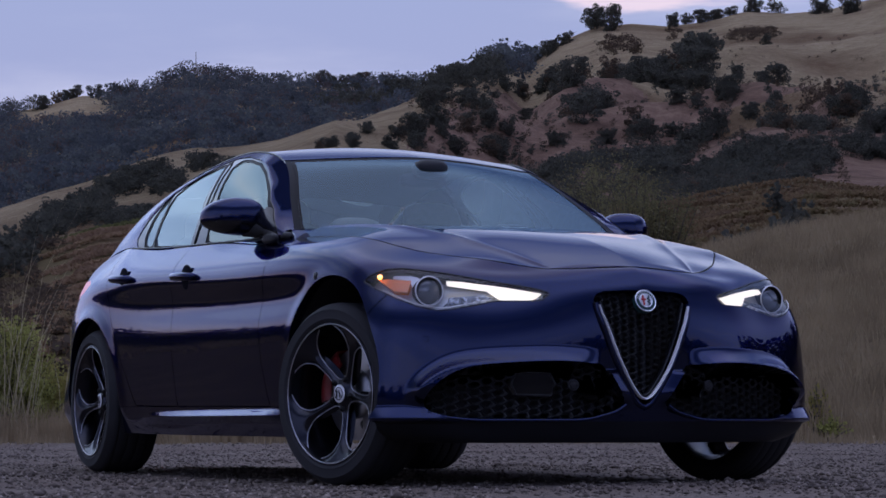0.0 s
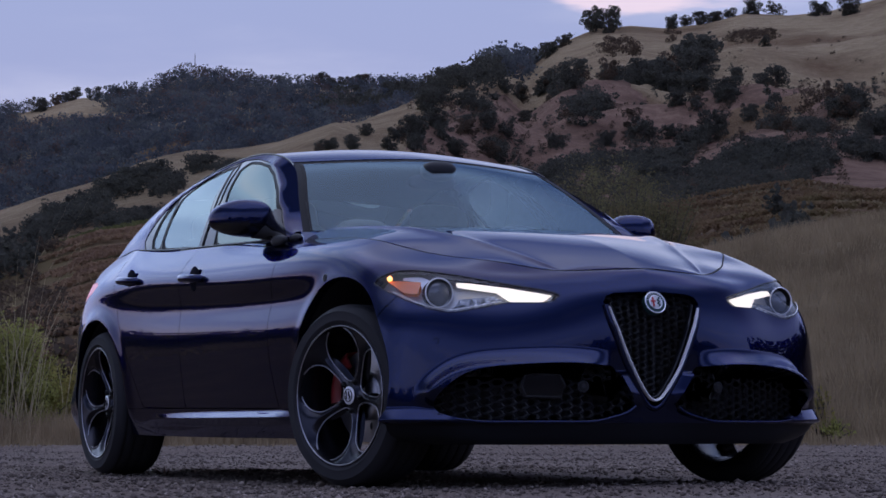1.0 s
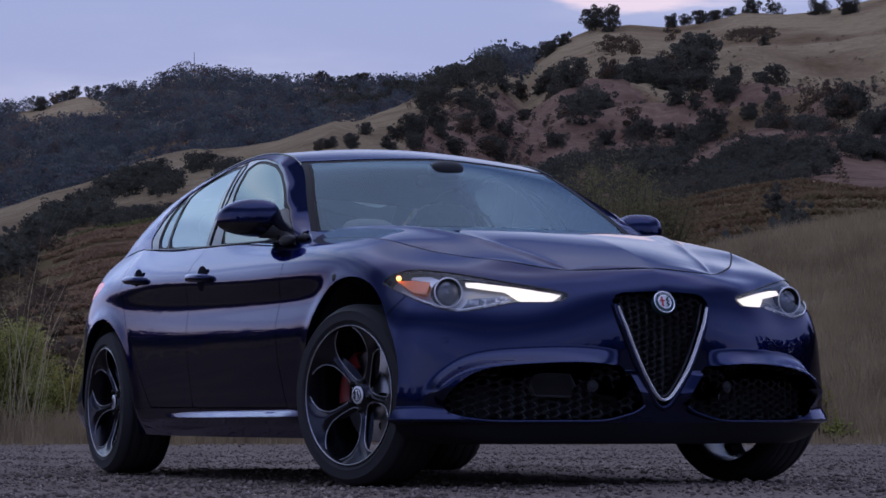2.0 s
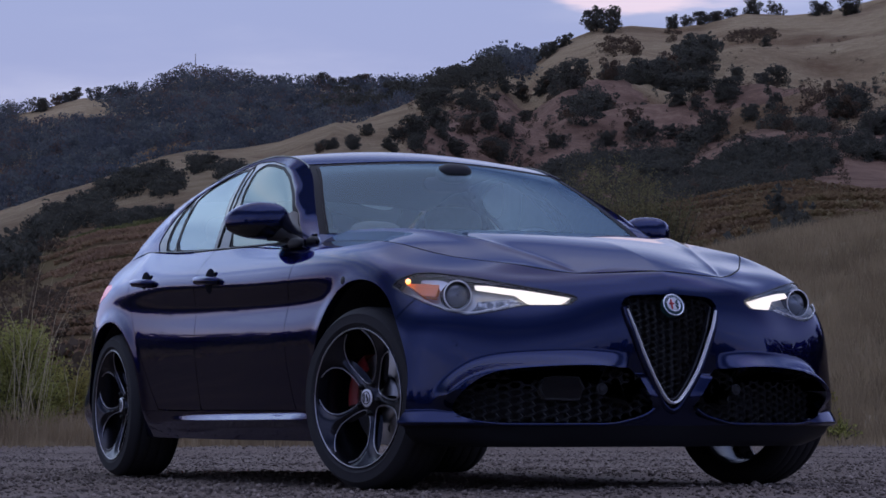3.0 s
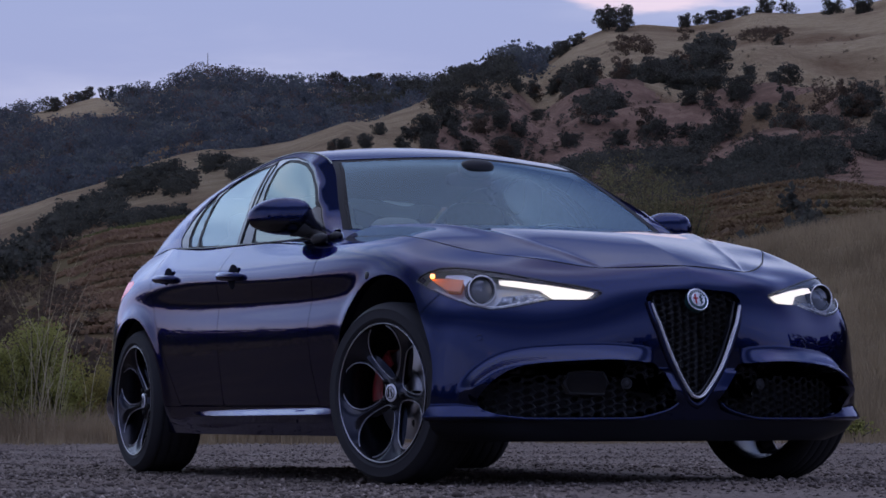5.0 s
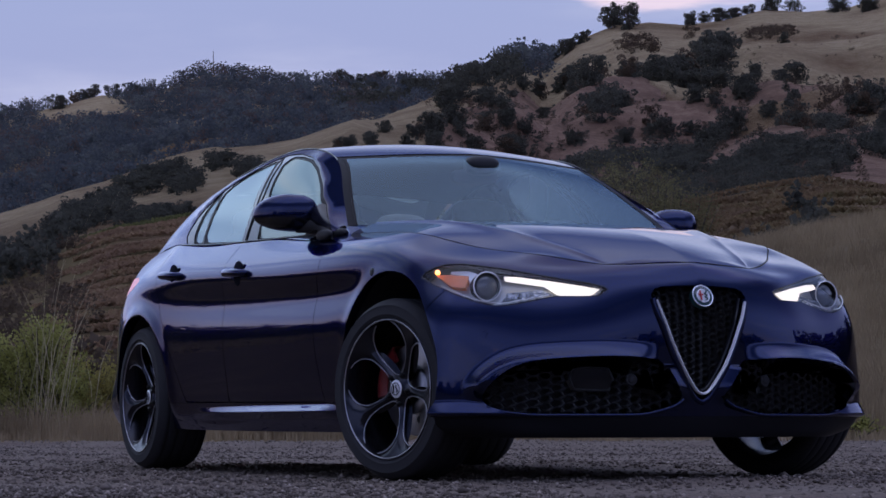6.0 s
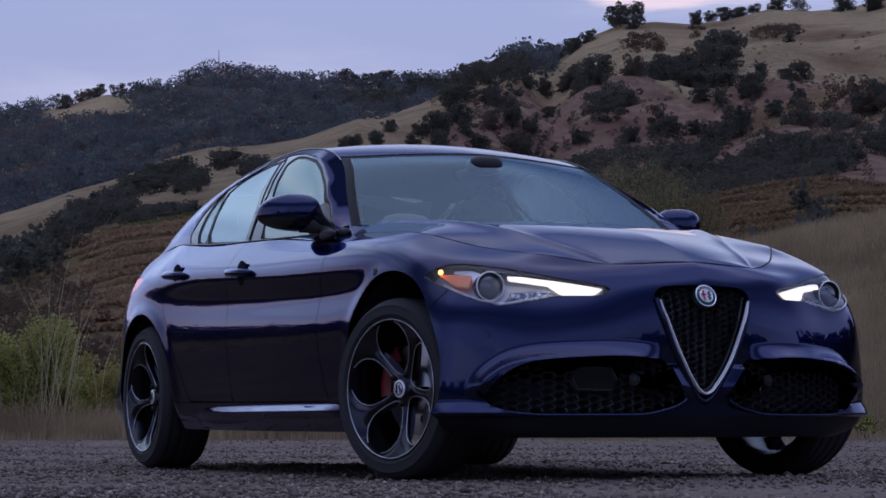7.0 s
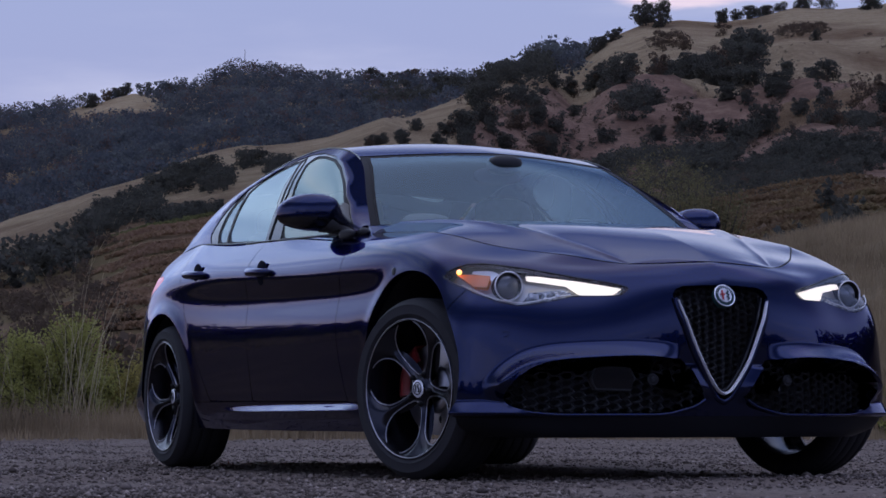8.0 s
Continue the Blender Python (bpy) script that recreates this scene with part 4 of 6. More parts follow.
taper = np.interp(np.arange(len(v_line)), [0, 4, len(v_line) // 2, len(v_line) - 5, len(v_line) - 1], [.0022, .0034, .0048, .0034, .0022])
piece("chrome_edge", band(v_line, lambda z: vx(z) + .004, taper, .010), V_METAL, grille, "bright chrome V-shaped edge")
lip = natural([(.187, .642), (.176, .592), (.160, .548), (.137, .488), (.108, .424), (.076, .366), (.046, .318), (.022, .290), (0, .280)], 5)
lip = np.concatenate([lip, lip[::-1][1:] * [-1, 1]])
piece("grille_lip", band(lip, lambda z: vx(z) - .006, .0125, .012), PAINT, grille)
piece("grille_inner_lip", band(v_line * [.93, 1] + [0, .012], lambda z: vx(z) - .018, .007, .012), GLOSS, grille)


def badge(c, n, r, name="badge"):
    """Round badge: bright rim, pale ring, light disc with plain coloured shapes."""
    n = np.asarray(n, float) / np.linalg.norm(n)
    a = np.cross([0, 0, 1.0], n)
    a /= np.linalg.norm(a)
    b = np.cross(n, a)
    c = np.asarray(c, float)
    body = piece(name, join(disc_at(c, n, r, 32, .004), tube([c - n * .02, c], [r, r], 32)), BADGE_GREEN, CAR, "round enamel badge with silver rim")
    piece("rim", ring_at(c + n * .002, n, r * .96, r * .06), CHROME, body)
    piece("inner_ring", ring_at(c + n * .0045, n, r * .60, r * .05), CHROME, body)
    piece("face", disc_at(c + n * .005, n, r * .56, 28, .001), WHITE, body)

    def bar(u0, v0, u1, v1, t, m):
        p = [c + n * .007 + a * (u0 + (u1 - u0) * k) * r + b * (v0 + (v1 - v0) * k) * r for k in np.linspace(0, 1, 4)]
        piece("enamel_bar", tube(p, t * r, 6), m, body)
    bar(-.26, -.44, -.26, .44, .075, BADGE_RED)
    bar(-.5, .08, -.03, .08, .075, BADGE_RED)
    p = [c + n * .007 + a * (.26 + .11 * math.sin(k * 2.1)) * r + b * (.42 - .105 * k) * r for k in np.linspace(0, 8, 26)]
    piece("enamel_curve", tube(p, .06 * r, 6), BADGE_GREEN, body)
    for k in range(10):
        t = math.radians(20 + k * 16)
        d = a * math.cos(t) + b * math.sin(t)
        piece("rim_mark", tube([c + n * .005 + d * r * .70, c + n * .005 + d * r * .88], .035 * r, 6), WHITE, body)
    return body


badge((.768, 0, .651), (.93, 0, .36), .041)

for flip in (False, True):
    fl = mirror if flip else (lambda S: S)
    unit = tagged(new("lower_intake"), "black honeycomb lower air intake", "")
    unit.parent = CAR
    im = honeycomb(zone(INTAKE, [1, 2], lambda W: W[:, 0] > -9), lambda w, z: face_x(w, z) - .042, ((.09, .78), (.235, .45)), .025, .0045, "", True)
    im = keep(im, lambda V: intake_z(np.stack([V[:, 0] * 0 + .5, V[:, 1], V[:, 2]], 1)) + .004)
    piece("intake_mesh", fl(im), MESHBLACK, unit, "black honeycomb mesh")
    piece("intake_duct", fl(thick(moved(INTAKE_SKIN, -.10), -.10)), CABIN, unit)
    low = np.array([(.085, .290), (.124, .266), (.18, .250), (.24, .238), (.33, .236), (.418, .236), (.51, .236), (.599, .237), (.66, .243), (.703, .250), (.742, .266)])
    L = np.array([(face_x(w, z) + .012, -w, z - .003) for w, z in low])
    piece("splitter_blade", fl(tube(natural(L, 4), .0065, 8)), PAINT, unit, "painted splitter blade")
    sens = np.array([face_x(.272, .356) - .02, -.272, .356])
    piece("park_sensor", fl(join(disc_at(sens + [.016, 0, 0], (1, -.2, 0), .014, 20, .006), ring_at(sens + [.014, 0, 0], (1, -.2, 0), .017, .004))), RUBBER, unit)
    if not flip:
        plate = np.array([(.458, .402), (.346, .398), (.329, .36), (.343, .318), (.458, .322), (.474, .358)])
        Q = np.array([(face_x(w, z) - .022, -w, z) for w, z in plate])
        mid = Q.mean(0) + [.004, 0, 0]
        P = np.stack([np.concatenate([Q, Q[:1]]) * (1 - k) + mid * k + [-.03 if k < 0 else 0, 0, 0] for k in (-.02, 0, .05, .12, .6, .999)])
        RP = sheet(P, (1, 0, 0))
        RP[1][:] = RP[1] * .15 + np.array([.93, -.36, 0])
        piece("radar_panel", RP, GLOSS, unit, "dark six-sided radar panel")
        piece("radar_rim", tube(np.concatenate([Q]), .005, 6, True), BLACK, unit)
bs = np.array([.538, -.743, .515])
piece("bumper_sensor", ring_at(bs - np.array([.004, -.003, 0]), (.80, -.60, .05), .0095, .0022), PAINT, CAR)

# ---- mirrors and handles ----


def blob(c, rx, ry, rz, p=2.3, m=26, n=40, shape=None):
    """A soft-cornered ellipsoid as a sheet; shape(P) may bend it."""
    u = np.linspace(-np.pi / 2, np.pi / 2, m)[:, None]
    v = np.linspace(0, 2 * np.pi, n + 1)[None]
    e = lambda t: np.sign(t) * np.abs(t) ** (2 / p)
    P = np.stack([rx * e(np.cos(u)) * e(np.cos(v)), ry * e(np.cos(u)) * e(np.sin(v)), rz * e(np.sin(u)) * np.ones_like(v)], -1)
    if shape is not None:
        P = shape(P)
    P = P + np.asarray(c)
    V, N, F = sheet(P)
    out = V - np.asarray(c)
    if (N * out).sum() < 0:
        N, F = -N, F[:, ::-1]
    bad = np.linalg.norm(N, axis=1) < .5
    N[bad] = out[bad] / (np.linalg.norm(out[bad], axis=1, keepdims=True) + 1e-9)
    return V, N, F


def mirror_shape(P):
    Q = P.copy()
    t = P[..., 1] / .120  # -1 at the outer tip
    Q[..., 2] = P[..., 2] * (1 - .12 * np.clip(-t, 0, 1) ** 2) + .004 * t
    Q[..., 2] = np.where(P[..., 2] < 0, Q[..., 2] * (.92 + .12 * t), Q[..., 2])
    Q[..., 0] = np.where(P[..., 0] < 0, P[..., 0] * .35, P[..., 0]) - .07 * np.clip(-t, -.2, 1) ** 2
    return Q


for flip in (False, True):
    fl = mirror if flip else (lambda S: S)
    mir = tagged(new("door_mirror"), "blue door mirror on a black arm", "")
    mir.parent = CAR
    B = blob((-.955, -.898, 1.047), .085, .120, .078, 2.7, shape=mirror_shape)
    top, bot = split(B, lambda V: V[:, 2] - (1.026 - .02 * (V[:, 1] + .9)))
    piece("housing", fl(top), PAINT, mir)
    piece("lower_shell", fl(bot), GLOSS, mir, "gloss black lower shell")
    piece("trim_line", fl(tube([(-.8905 - .07 * max(0, (-.898 - y) / .118) ** 2, y, 1.0245 - .02 * (y + .9)) for y in np.linspace(-.986, -.798, 16)], .0035, 6)), BLACK, mir)
    arm = natural([(-.94, -.865, 1.000), (-.895, -.82, .994), (-.83, -.80, .985), (-.785, -.80, .970), (-.735, -.805, .950), (-.70, -.80, .93)], 6)
    piece("arm", fl(tube(arm, np.interp(np.linspace(0, 1, len(arm)), [0, .5, .8, 1], [.030, .029, .024, .008]), 14)), BLACK, mir)
    piece("foot", fl(blob((-.70, -.842, .945), .070, .018, .020, 2.6)), BLACK, mir)
    # added black blob that covers the hooked edge at the pillar's foot
    piece("foot_cover", fl(blob((-.668, -.785, .952), .045, .022, .020, 2.2, 12, 20)), BLACK, mir)
    tri = np.array([(-.93, .957), (-.885, 1.088), (-.86, 1.080), (-.735, .995), (-.70, .945)])
    TS = moved(keep(FLANK, inside(tri, [0, 2])), .003)
    piece("mirror_sail", fl(thick(TS, .01)), GLOSS, mir, "black triangular mirror sail")


def handle(x0, x1, z, slope, door, fl):
    xm = (x0 + x1) / 2
    sh = SHELL[0]
    i = np.argmin((sh[:, 0] - xm) ** 2 + (sh[:, 2] - z) ** 2 + 9 * (sh[:, 1] > -.8))
    y = sh[i, 1]
    L = natural([(x0, y + .006, z - slope), (x0 + .02, y - .022, z - slope), (xm, y - .034, z), (x1 - .02, y - .024, z + slope), (x1, y + .006, z + slope)], 8)
    rad = np.interp(np.linspace(0, 1, len(L)), [0, .1, .5, .9, 1], [.010, .0165, .019, .0165, .010])
    h = piece("door_handle", fl(tube(L, rad, 12)), PAINT, door)
    # the dish is body-coloured; its dark tone here imitates shade
    piece("handle_dish", fl(blob((xm + .01, y + .004, z - .002), .062, .010, .053, 2.0, 14, 28)), RECESS_SHADE, h, "dished recess, shade painted near-black")


for k, (x0, x1, z, sl, dd) in enumerate(((-1.60, -1.385, .838, -.005, "front_door"), (-2.465, -2.245, .874, -.005, "rear_door"))):
    handle(x0, x1, z, sl, DOORS[dd][0], lambda S: S)
    handle(x0, x1, z, sl, DOORS[dd][1], mirror)
piece("wing_marker", blob((-.085, -.898, .760), .022, .007, .018, 2.2, 12, 20), BLACK, CAR)


# ---- wheels ----
def lathe(profile, n=72):
    """Turned about the y axis: profile of (radius, y)."""
    p = np.asarray(profile, float)
    t = np.linspace(0, 2 * np.pi, n + 1)
    P = np.stack([p[:, None, 0] * np.cos(t), np.repeat(p[:, 1:2], n + 1, 1), p[:, None, 0] * np.sin(t)], -1)
    return P


def turned(profile, n=72, out=None):
    S = sheet(lathe(profile, n))
    V, N, F = S
    if out is not None and (N * out(V)).sum() < 0:
        N, F = -N, F[:, ::-1]
    return V, N, F


radial = lambda V: V * [1, 0, 1]
outer = lambda V: np.tile([0, -1.0, 0], (len(V), 1))


def wheel(centre, width, turn, spin, flip, name_label):
    W = tagged(new("wheel"), name_label, "")
    W.parent = CAR
    h = width / 2
    tyre_p = [(.252, -h + .012), (.258, -h + .004), (.268, -h - .001), (.270, -h - .0035), (.274, -h - .0035), (.276, -h - .0015), (.292, -h - .002), (.300, -h + .0), (.302, -h - .002), (.306, -h - .0005), (.308, -h + .004), (.320, -h + .016), (.3275, -h + .030)]
    y = -h + .034
    for g in range(4):
        x = -h + .05 + g * (width - .10) / 3
        tyre_p += [(.3305, x - .006), (.3245, x - .0045), (.3245, x + .0045), (.3305, x + .006)]
    tyre_p += [(.3275, h - .030), (.320, h - .016), (.308, h - .004), (.29, h), (.258, h - .004), (.245, h - .03)]
    tyre = piece("tyre", turned(tyre_p, 96, radial), RUBBER, W, "black low-profile tyre")
    barrel = turned([(.2585, -h + .002), (.2555, -h - .001), (.2495, -h + .003), (.246, -h + .012), (.232, -h + .05), (.225, 0), (.232, h - .04), (.25, h - .01)], 72, lambda V: -radial(V))
    rim = piece("rim", barrel, RIM, W, "dark grey five-hole alloy rim")
    # the face: a dished disc with five round openings
    rr = np.concatenate([np.linspace(.028, .06, 6), np.linspace(.066, .232, 44), [.238, .243, .248]])
    prof = np.stack([rr, -h + .004 + .060 * (1 - (rr / .248) ** 1.6) - .016 * np.exp(-(rr / .05) ** 2)], 1)
    S = turned(prof, 300, outer)
    holes = [(.160 * math.cos(math.radians(90 + spin + 72 * k)), .160 * math.sin(math.radians(90 + spin + 72 * k))) for k in range(5)]

    # each opening is egg-shaped, its narrow end towards the hub
    waist = lambda u: .0885 * np.interp(u, [.05, .10, .15, .20, .26], [.56, .74, .94, 1.02, 1.02])

    def solid(V):
        d = np.full(len(V), 1.0)
        for a, b in holes:
            u, v = (V[:, 0] * a + V[:, 2] * b) / .160, (V[:, 2] * a - V[:, 0] * b) / .160
            d = np.minimum(d, (np.hypot((u - .153) / .0985, v / waist(u)) - 1) * .088)
        return d
    S = keep(S, solid)
    # the edge of each opening is dressed down towards the hole
    d = np.clip(solid(S[0]), 0, .030)
    V = S[0].copy()
    V[:, 1] += .017 * (1 - d / .030) ** 2
    N = np.zeros_like(V)
    c = np.cross(V[S[2][:, 1]] - V[S[2][:, 0]], V[S[2][:, 2]] - V[S[2][:, 0]])
    for j in range(3):
        np.add.at(N, S[2][:, j], c)
    N /= np.linalg.norm(N, axis=1, keepdims=True) + 1e-12
    piece("spokes", thick((V, N, S[2]), .045), RIM, rim)
    for a, b in holes:
        t = np.linspace(0.35, 2 * np.pi - 0.35, 72)
        u = .153 + .0995 * np.cos(t)
        v = 1.01 * waist(u) * np.sin(t)
        ex, ez = (u * a - v * b) / .160, (u * b + v * a) / .160
        r = np.hypot(ex, ez)
        ey = np.interp(r, prof[:, 0], prof[:, 1]) + .0125
        piece("cut_edge", tube(np.stack([ex, ey, ez], 1), .0017, 6), EDGE_METAL, rim, "bright machined edge")
    piece("rim_edge", tube([(.2515 * math.cos(t), -h + .002, .2515 * math.sin(t)) for t in np.linspace(0, 2 * np.pi, 90, endpoint=False)], .0022, 6, True), EDGE_METAL, rim)
    hy = float(prof[0, 1]) - .004
    cap = piece("centre_cap", disc_at((0, hy, 0), (0, -1, 0), .033, 28, .004), SILVER, W, "round silver centre cap")
    piece("cap_ring", ring_at((0, hy - .003, 0), (0, -1, 0), .022, .002), GLOSS, cap)
    piece("cap_bar", tube([(-.008, hy - .006, -.014), (-.008, hy - .006, .014)], .0028, 6), GLOSS, cap)
    piece("cap_curve", tube([(.009 + .004 * math.sin(k), hy - .006, -.013 + .0045 * k) for k in range(7)], .0026, 6), GLOSS, cap)
    for k in range(5):
        t = math.radians(90 + spin + 36 + 72 * k)
        p = np.array([.056 * math.cos(t), hy + .012, .056 * math.sin(t)])
        piece("wheel_bolt", tube([p, p + [0, -.010, 0], p + [0, -.0105, 0]], [.011, .011, .001], 6), BLACK, W)
    disc = piece("brake_disc", join(turned([(.09, .015), (.168, .015), (.170, .03), (.168, .045)], 64, outer), turned([(.0, -.005), (.088, -.005), (.092, .02)], 40, outer)), DISC, W, "steel brake disc")
    M = pose(*centre) @ Matrix.Rotation(radians(turn), 4, "Z")
    if flip:
        M = M @ Matrix.Rotation(radians(180), 4, "Z")
    W.matrix_basis = M
    # caliper stays upright beside the disc
    t = np.linspace(radians(118), radians(190), 18)
    t = np.pi - t if flip else t
    sect = [(.118, -.010), (.124, -.018), (.160, -.020), (.178, -.012), (.184, .04), (.118, .04)]
    P = np.stack([[(r * np.cos(a), y, r * np.sin(a)) for a in t] for r, y in sect])
    cal = sheet(P, None)
    if (cal[1] * np.array([0, -1, 0])).sum() < 0:
        cal = flipped(cal)
    piece("brake_caliper", thick(cal, .01), CALIPER, W, "red brake caliper")
    return W


EDGE_METAL = mat("machined_alloy_edge", (0.55, 0.55, 0.58), 0.35, 1.0)
STEER = 15
wheel((.012, -.790, .331), .225, STEER, 9, False, "front wheel turned, dark five-hole alloy with red caliper")
wheel((.012, .785, .331), .225, STEER, 30, True, "front wheel turned, dark five-hole alloy with red caliper")
wheel((-2.82, -.800, .331), .245, 0, -6, False, "rear wheel, dark five-hole alloy with low-profile tyre")
wheel((-2.82, .800, .331), .245, 0, 20, True, "rear wheel, dark five-hole alloy with low-profile tyre")
for cx, cz, r in ((.04, .36, .405), (-2.81, .335, .386)):
    t = np.linspace(radians(-6), radians(186), 60)
    P = np.stack([[(cx + r * math.cos(a), y * (1 - .11 * smooth(.3, .9, math.cos(a))), cz + r * math.sin(a)) for a in t] for y in (-.885, -.86, -.70, -.52, -.50)])
    S = sheet(P, (0, 0, -1))
    wall = sheet(np.stack([[(cx + k * r * math.cos(a), -.50, cz + k * r * math.sin(a)) for a in t] for k in (1, .5, .02)]), (0, -1, 0))
    both("wheel_arch_liner", join(S, wall), BLACK, "black wheel arch liner", edge=0)

# ---- floor of the car and cabin ----


def rounded(name, size, at, material, parent, label="", bevel=0.02, tilt=0):
    bm = bmesh.new()
    bmesh.ops.create_cube(bm, size=1, matrix=Matrix.Diagonal((*size, 1)))
    bmesh.ops.bevel(bm, geom=bm.edges[:], offset=bevel, segments=3, affect="EDGES", profile=.6)
    bm.transform(Matrix.Translation(at) @ Matrix.Rotation(radians(tilt), 4, "Y"))
    return part(name, bm, material, parent, label)


rounded("underbody", (2.0, 1.62, .05), (-1.42, 0, .245), BLACK, CAR)
rounded("underbody", (.85, .98, .05), (.10, 0, .225), BLACK, CAR)
rounded("underbody", (.75, .98, .05), (-2.85, 0, .26), BLACK, CAR)
rounded("front_crossmember", (.10, 1.28, .06), (.50, 0, .20), BLACK, CAR, bevel=.028)
for y in (-1, 1):
    rounded("suspension_arm", (.10, .34, .05), (0, y * .60, .22), BLACK, CAR)
    rounded("suspension_arm", (.12, .34, .06), (-2.82, y * .58, .22), BLACK, CAR)
rounded("engine_bay_block", (1.15, 1.0, .42), (.0, 0, .50), CABIN, CAR, bevel=.06)
rounded("dashboard", (.55, 1.36, .16), (-.84, 0, .86), CABIN, CAR, "dark dashboard", .06, 6)
rounded("cabin_floor", (1.9, 1.55, .05), (-1.75, 0, .36), CABIN, CAR)
rounded("parcel_shelf", (.55, 1.25, .05), (-2.75, 0, .98), CABIN, CAR)


def seat(x, y, rear=False):
    s = tagged(new("seat"), "pale leather car seat with headrest", "")
    s.parent = CAR
    for nm, c, r in (("cushion", (x + .18, y, .52), (.28, .25, .09)), ("backrest", (x - .16, y, .82), (.10, .25, .30)), ("headrest", (x - .26, y, 1.14), (.06, .135, .085))):
        piece(nm, blob(c, *r, 3.2, 20, 30, (lambda P: np.stack([P[..., 0] - .28 * P[..., 2], P[..., 1] * (1 - .25 * np.clip(P[..., 2], 0, 1)), P[..., 2]], -1)) if nm != "cushion" else None), LEATHER, s)
    return s


for y in (-.37, .37):
    seat(-1.55, y)
    seat(-2.42, y)
sw = tagged(new("steering_wheel"), "dark steering wheel", "")
sw.parent = CAR
piece("wheel_rim", ring_at((-1.08, .37, .89), (-.93, 0, .36), .18, .016), CABIN, sw)
piece("hub", blob((-1.07, .37, .89), .03, .08, .06), CABIN, sw)
rm = piece("rear_view_mirror", blob((-1.10, 0, 1.245), .02, .105, .034, 3), LINER, CAR, "brown-black interior mirror")
piece("sensor_pod", blob((-1.03, 0, 1.285), .06, .075, .042, 2.6), BLACK, rm)

# ---- ground ----
DRY = noisy(mat("dry_grass_slope", (0.3, 0.25, 0.17), 1.0, Specular_IOR_Level=0.05), 0.22, [(0.30, (0.243, 0.176, 0.104)), (0.48, (0.320, 0.243, 0.142)), (0.7, (0.450, 0.351, 0.214))], detail=15, bump=0.9, dist=2.0, rough=0.8, second=(0.02, [(0.36, (0.48, 0.40, 0.38)), (0.58, (1, 1, 1))], 0.85))
VERGE = noisy(mat("dry_verge_soil", (0.2, 0.16, 0.11), 1.0, Specular_IOR_Level=0.05), 1.3, [(0.3, (0.12, 0.095, 0.07)), (0.7, (0.24, 0.195, 0.13))], detail=10, bump=0.7, dist=0.05)
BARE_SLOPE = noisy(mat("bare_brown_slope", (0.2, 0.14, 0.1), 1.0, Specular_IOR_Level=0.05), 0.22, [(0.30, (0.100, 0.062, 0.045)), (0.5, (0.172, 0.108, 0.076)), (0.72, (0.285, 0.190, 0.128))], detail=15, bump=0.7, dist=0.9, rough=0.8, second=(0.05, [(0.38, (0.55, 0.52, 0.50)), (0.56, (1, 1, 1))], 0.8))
FIELD = noisy(mat("vineyard_soil", (0.12, 0.10, 0.06), 1.0, Specular_IOR_Level=0.05), 0.12, [(0.3, (0.095, 0.056, 0.035)), (0.5, (0.10, 0.076, 0.034)), (0.7, (0.13, 0.080, 0.050))], detail=8, bump=0.5, dist=0.3)
SCRUB = noisy(mat("brown_scrub_soil", (0.07, 0.05, 0.035), 1.0, Specular_IOR_Level=0.05), 0.9, [(0.3, (0.045, 0.032, 0.024)), (0.7, (0.105, 0.072, 0.048))], detail=10, bump=0.8, dist=0.1)
GRAVEL = noisy(mat("grey_gravel", (0.16, 0.155, 0.16), 0.95, Specular_IOR_Level=0.05), 38, [(0.32, (0.102, 0.082, 0.068)), (0.5, (0.165, 0.136, 0.115)), (0.72, (0.263, 0.218, 0.183))], detail=9, bump=0.7, dist=0.012, second=(0.9, [(0.3, (0.72, 0.66, 0.63)), (0.7, (1, 1, 1))], 0.9))
STONE = mat("gravel_stones", (0.2, 0.19, 0.18), 0.9, Specular_IOR_Level=0.05)
island = STONE.node_tree.nodes.new("ShaderNodeNewGeometry")
shade = ramp(STONE.node_tree.nodes, [(0.0, (0.074, 0.060, 0.050)), (0.5, (0.136, 0.112, 0.094)), (0.88, (0.207, 0.172, 0.145)), (1.0, (0.347, 0.289, 0.242))])
STONE.node_tree.links.new(island.outputs["Random Per Island"], shade.inputs[0])
STONE.node_tree.links.new(shade.outputs[0], STONE.node_tree.nodes["Principled BSDF"].inputs["Base Color"])


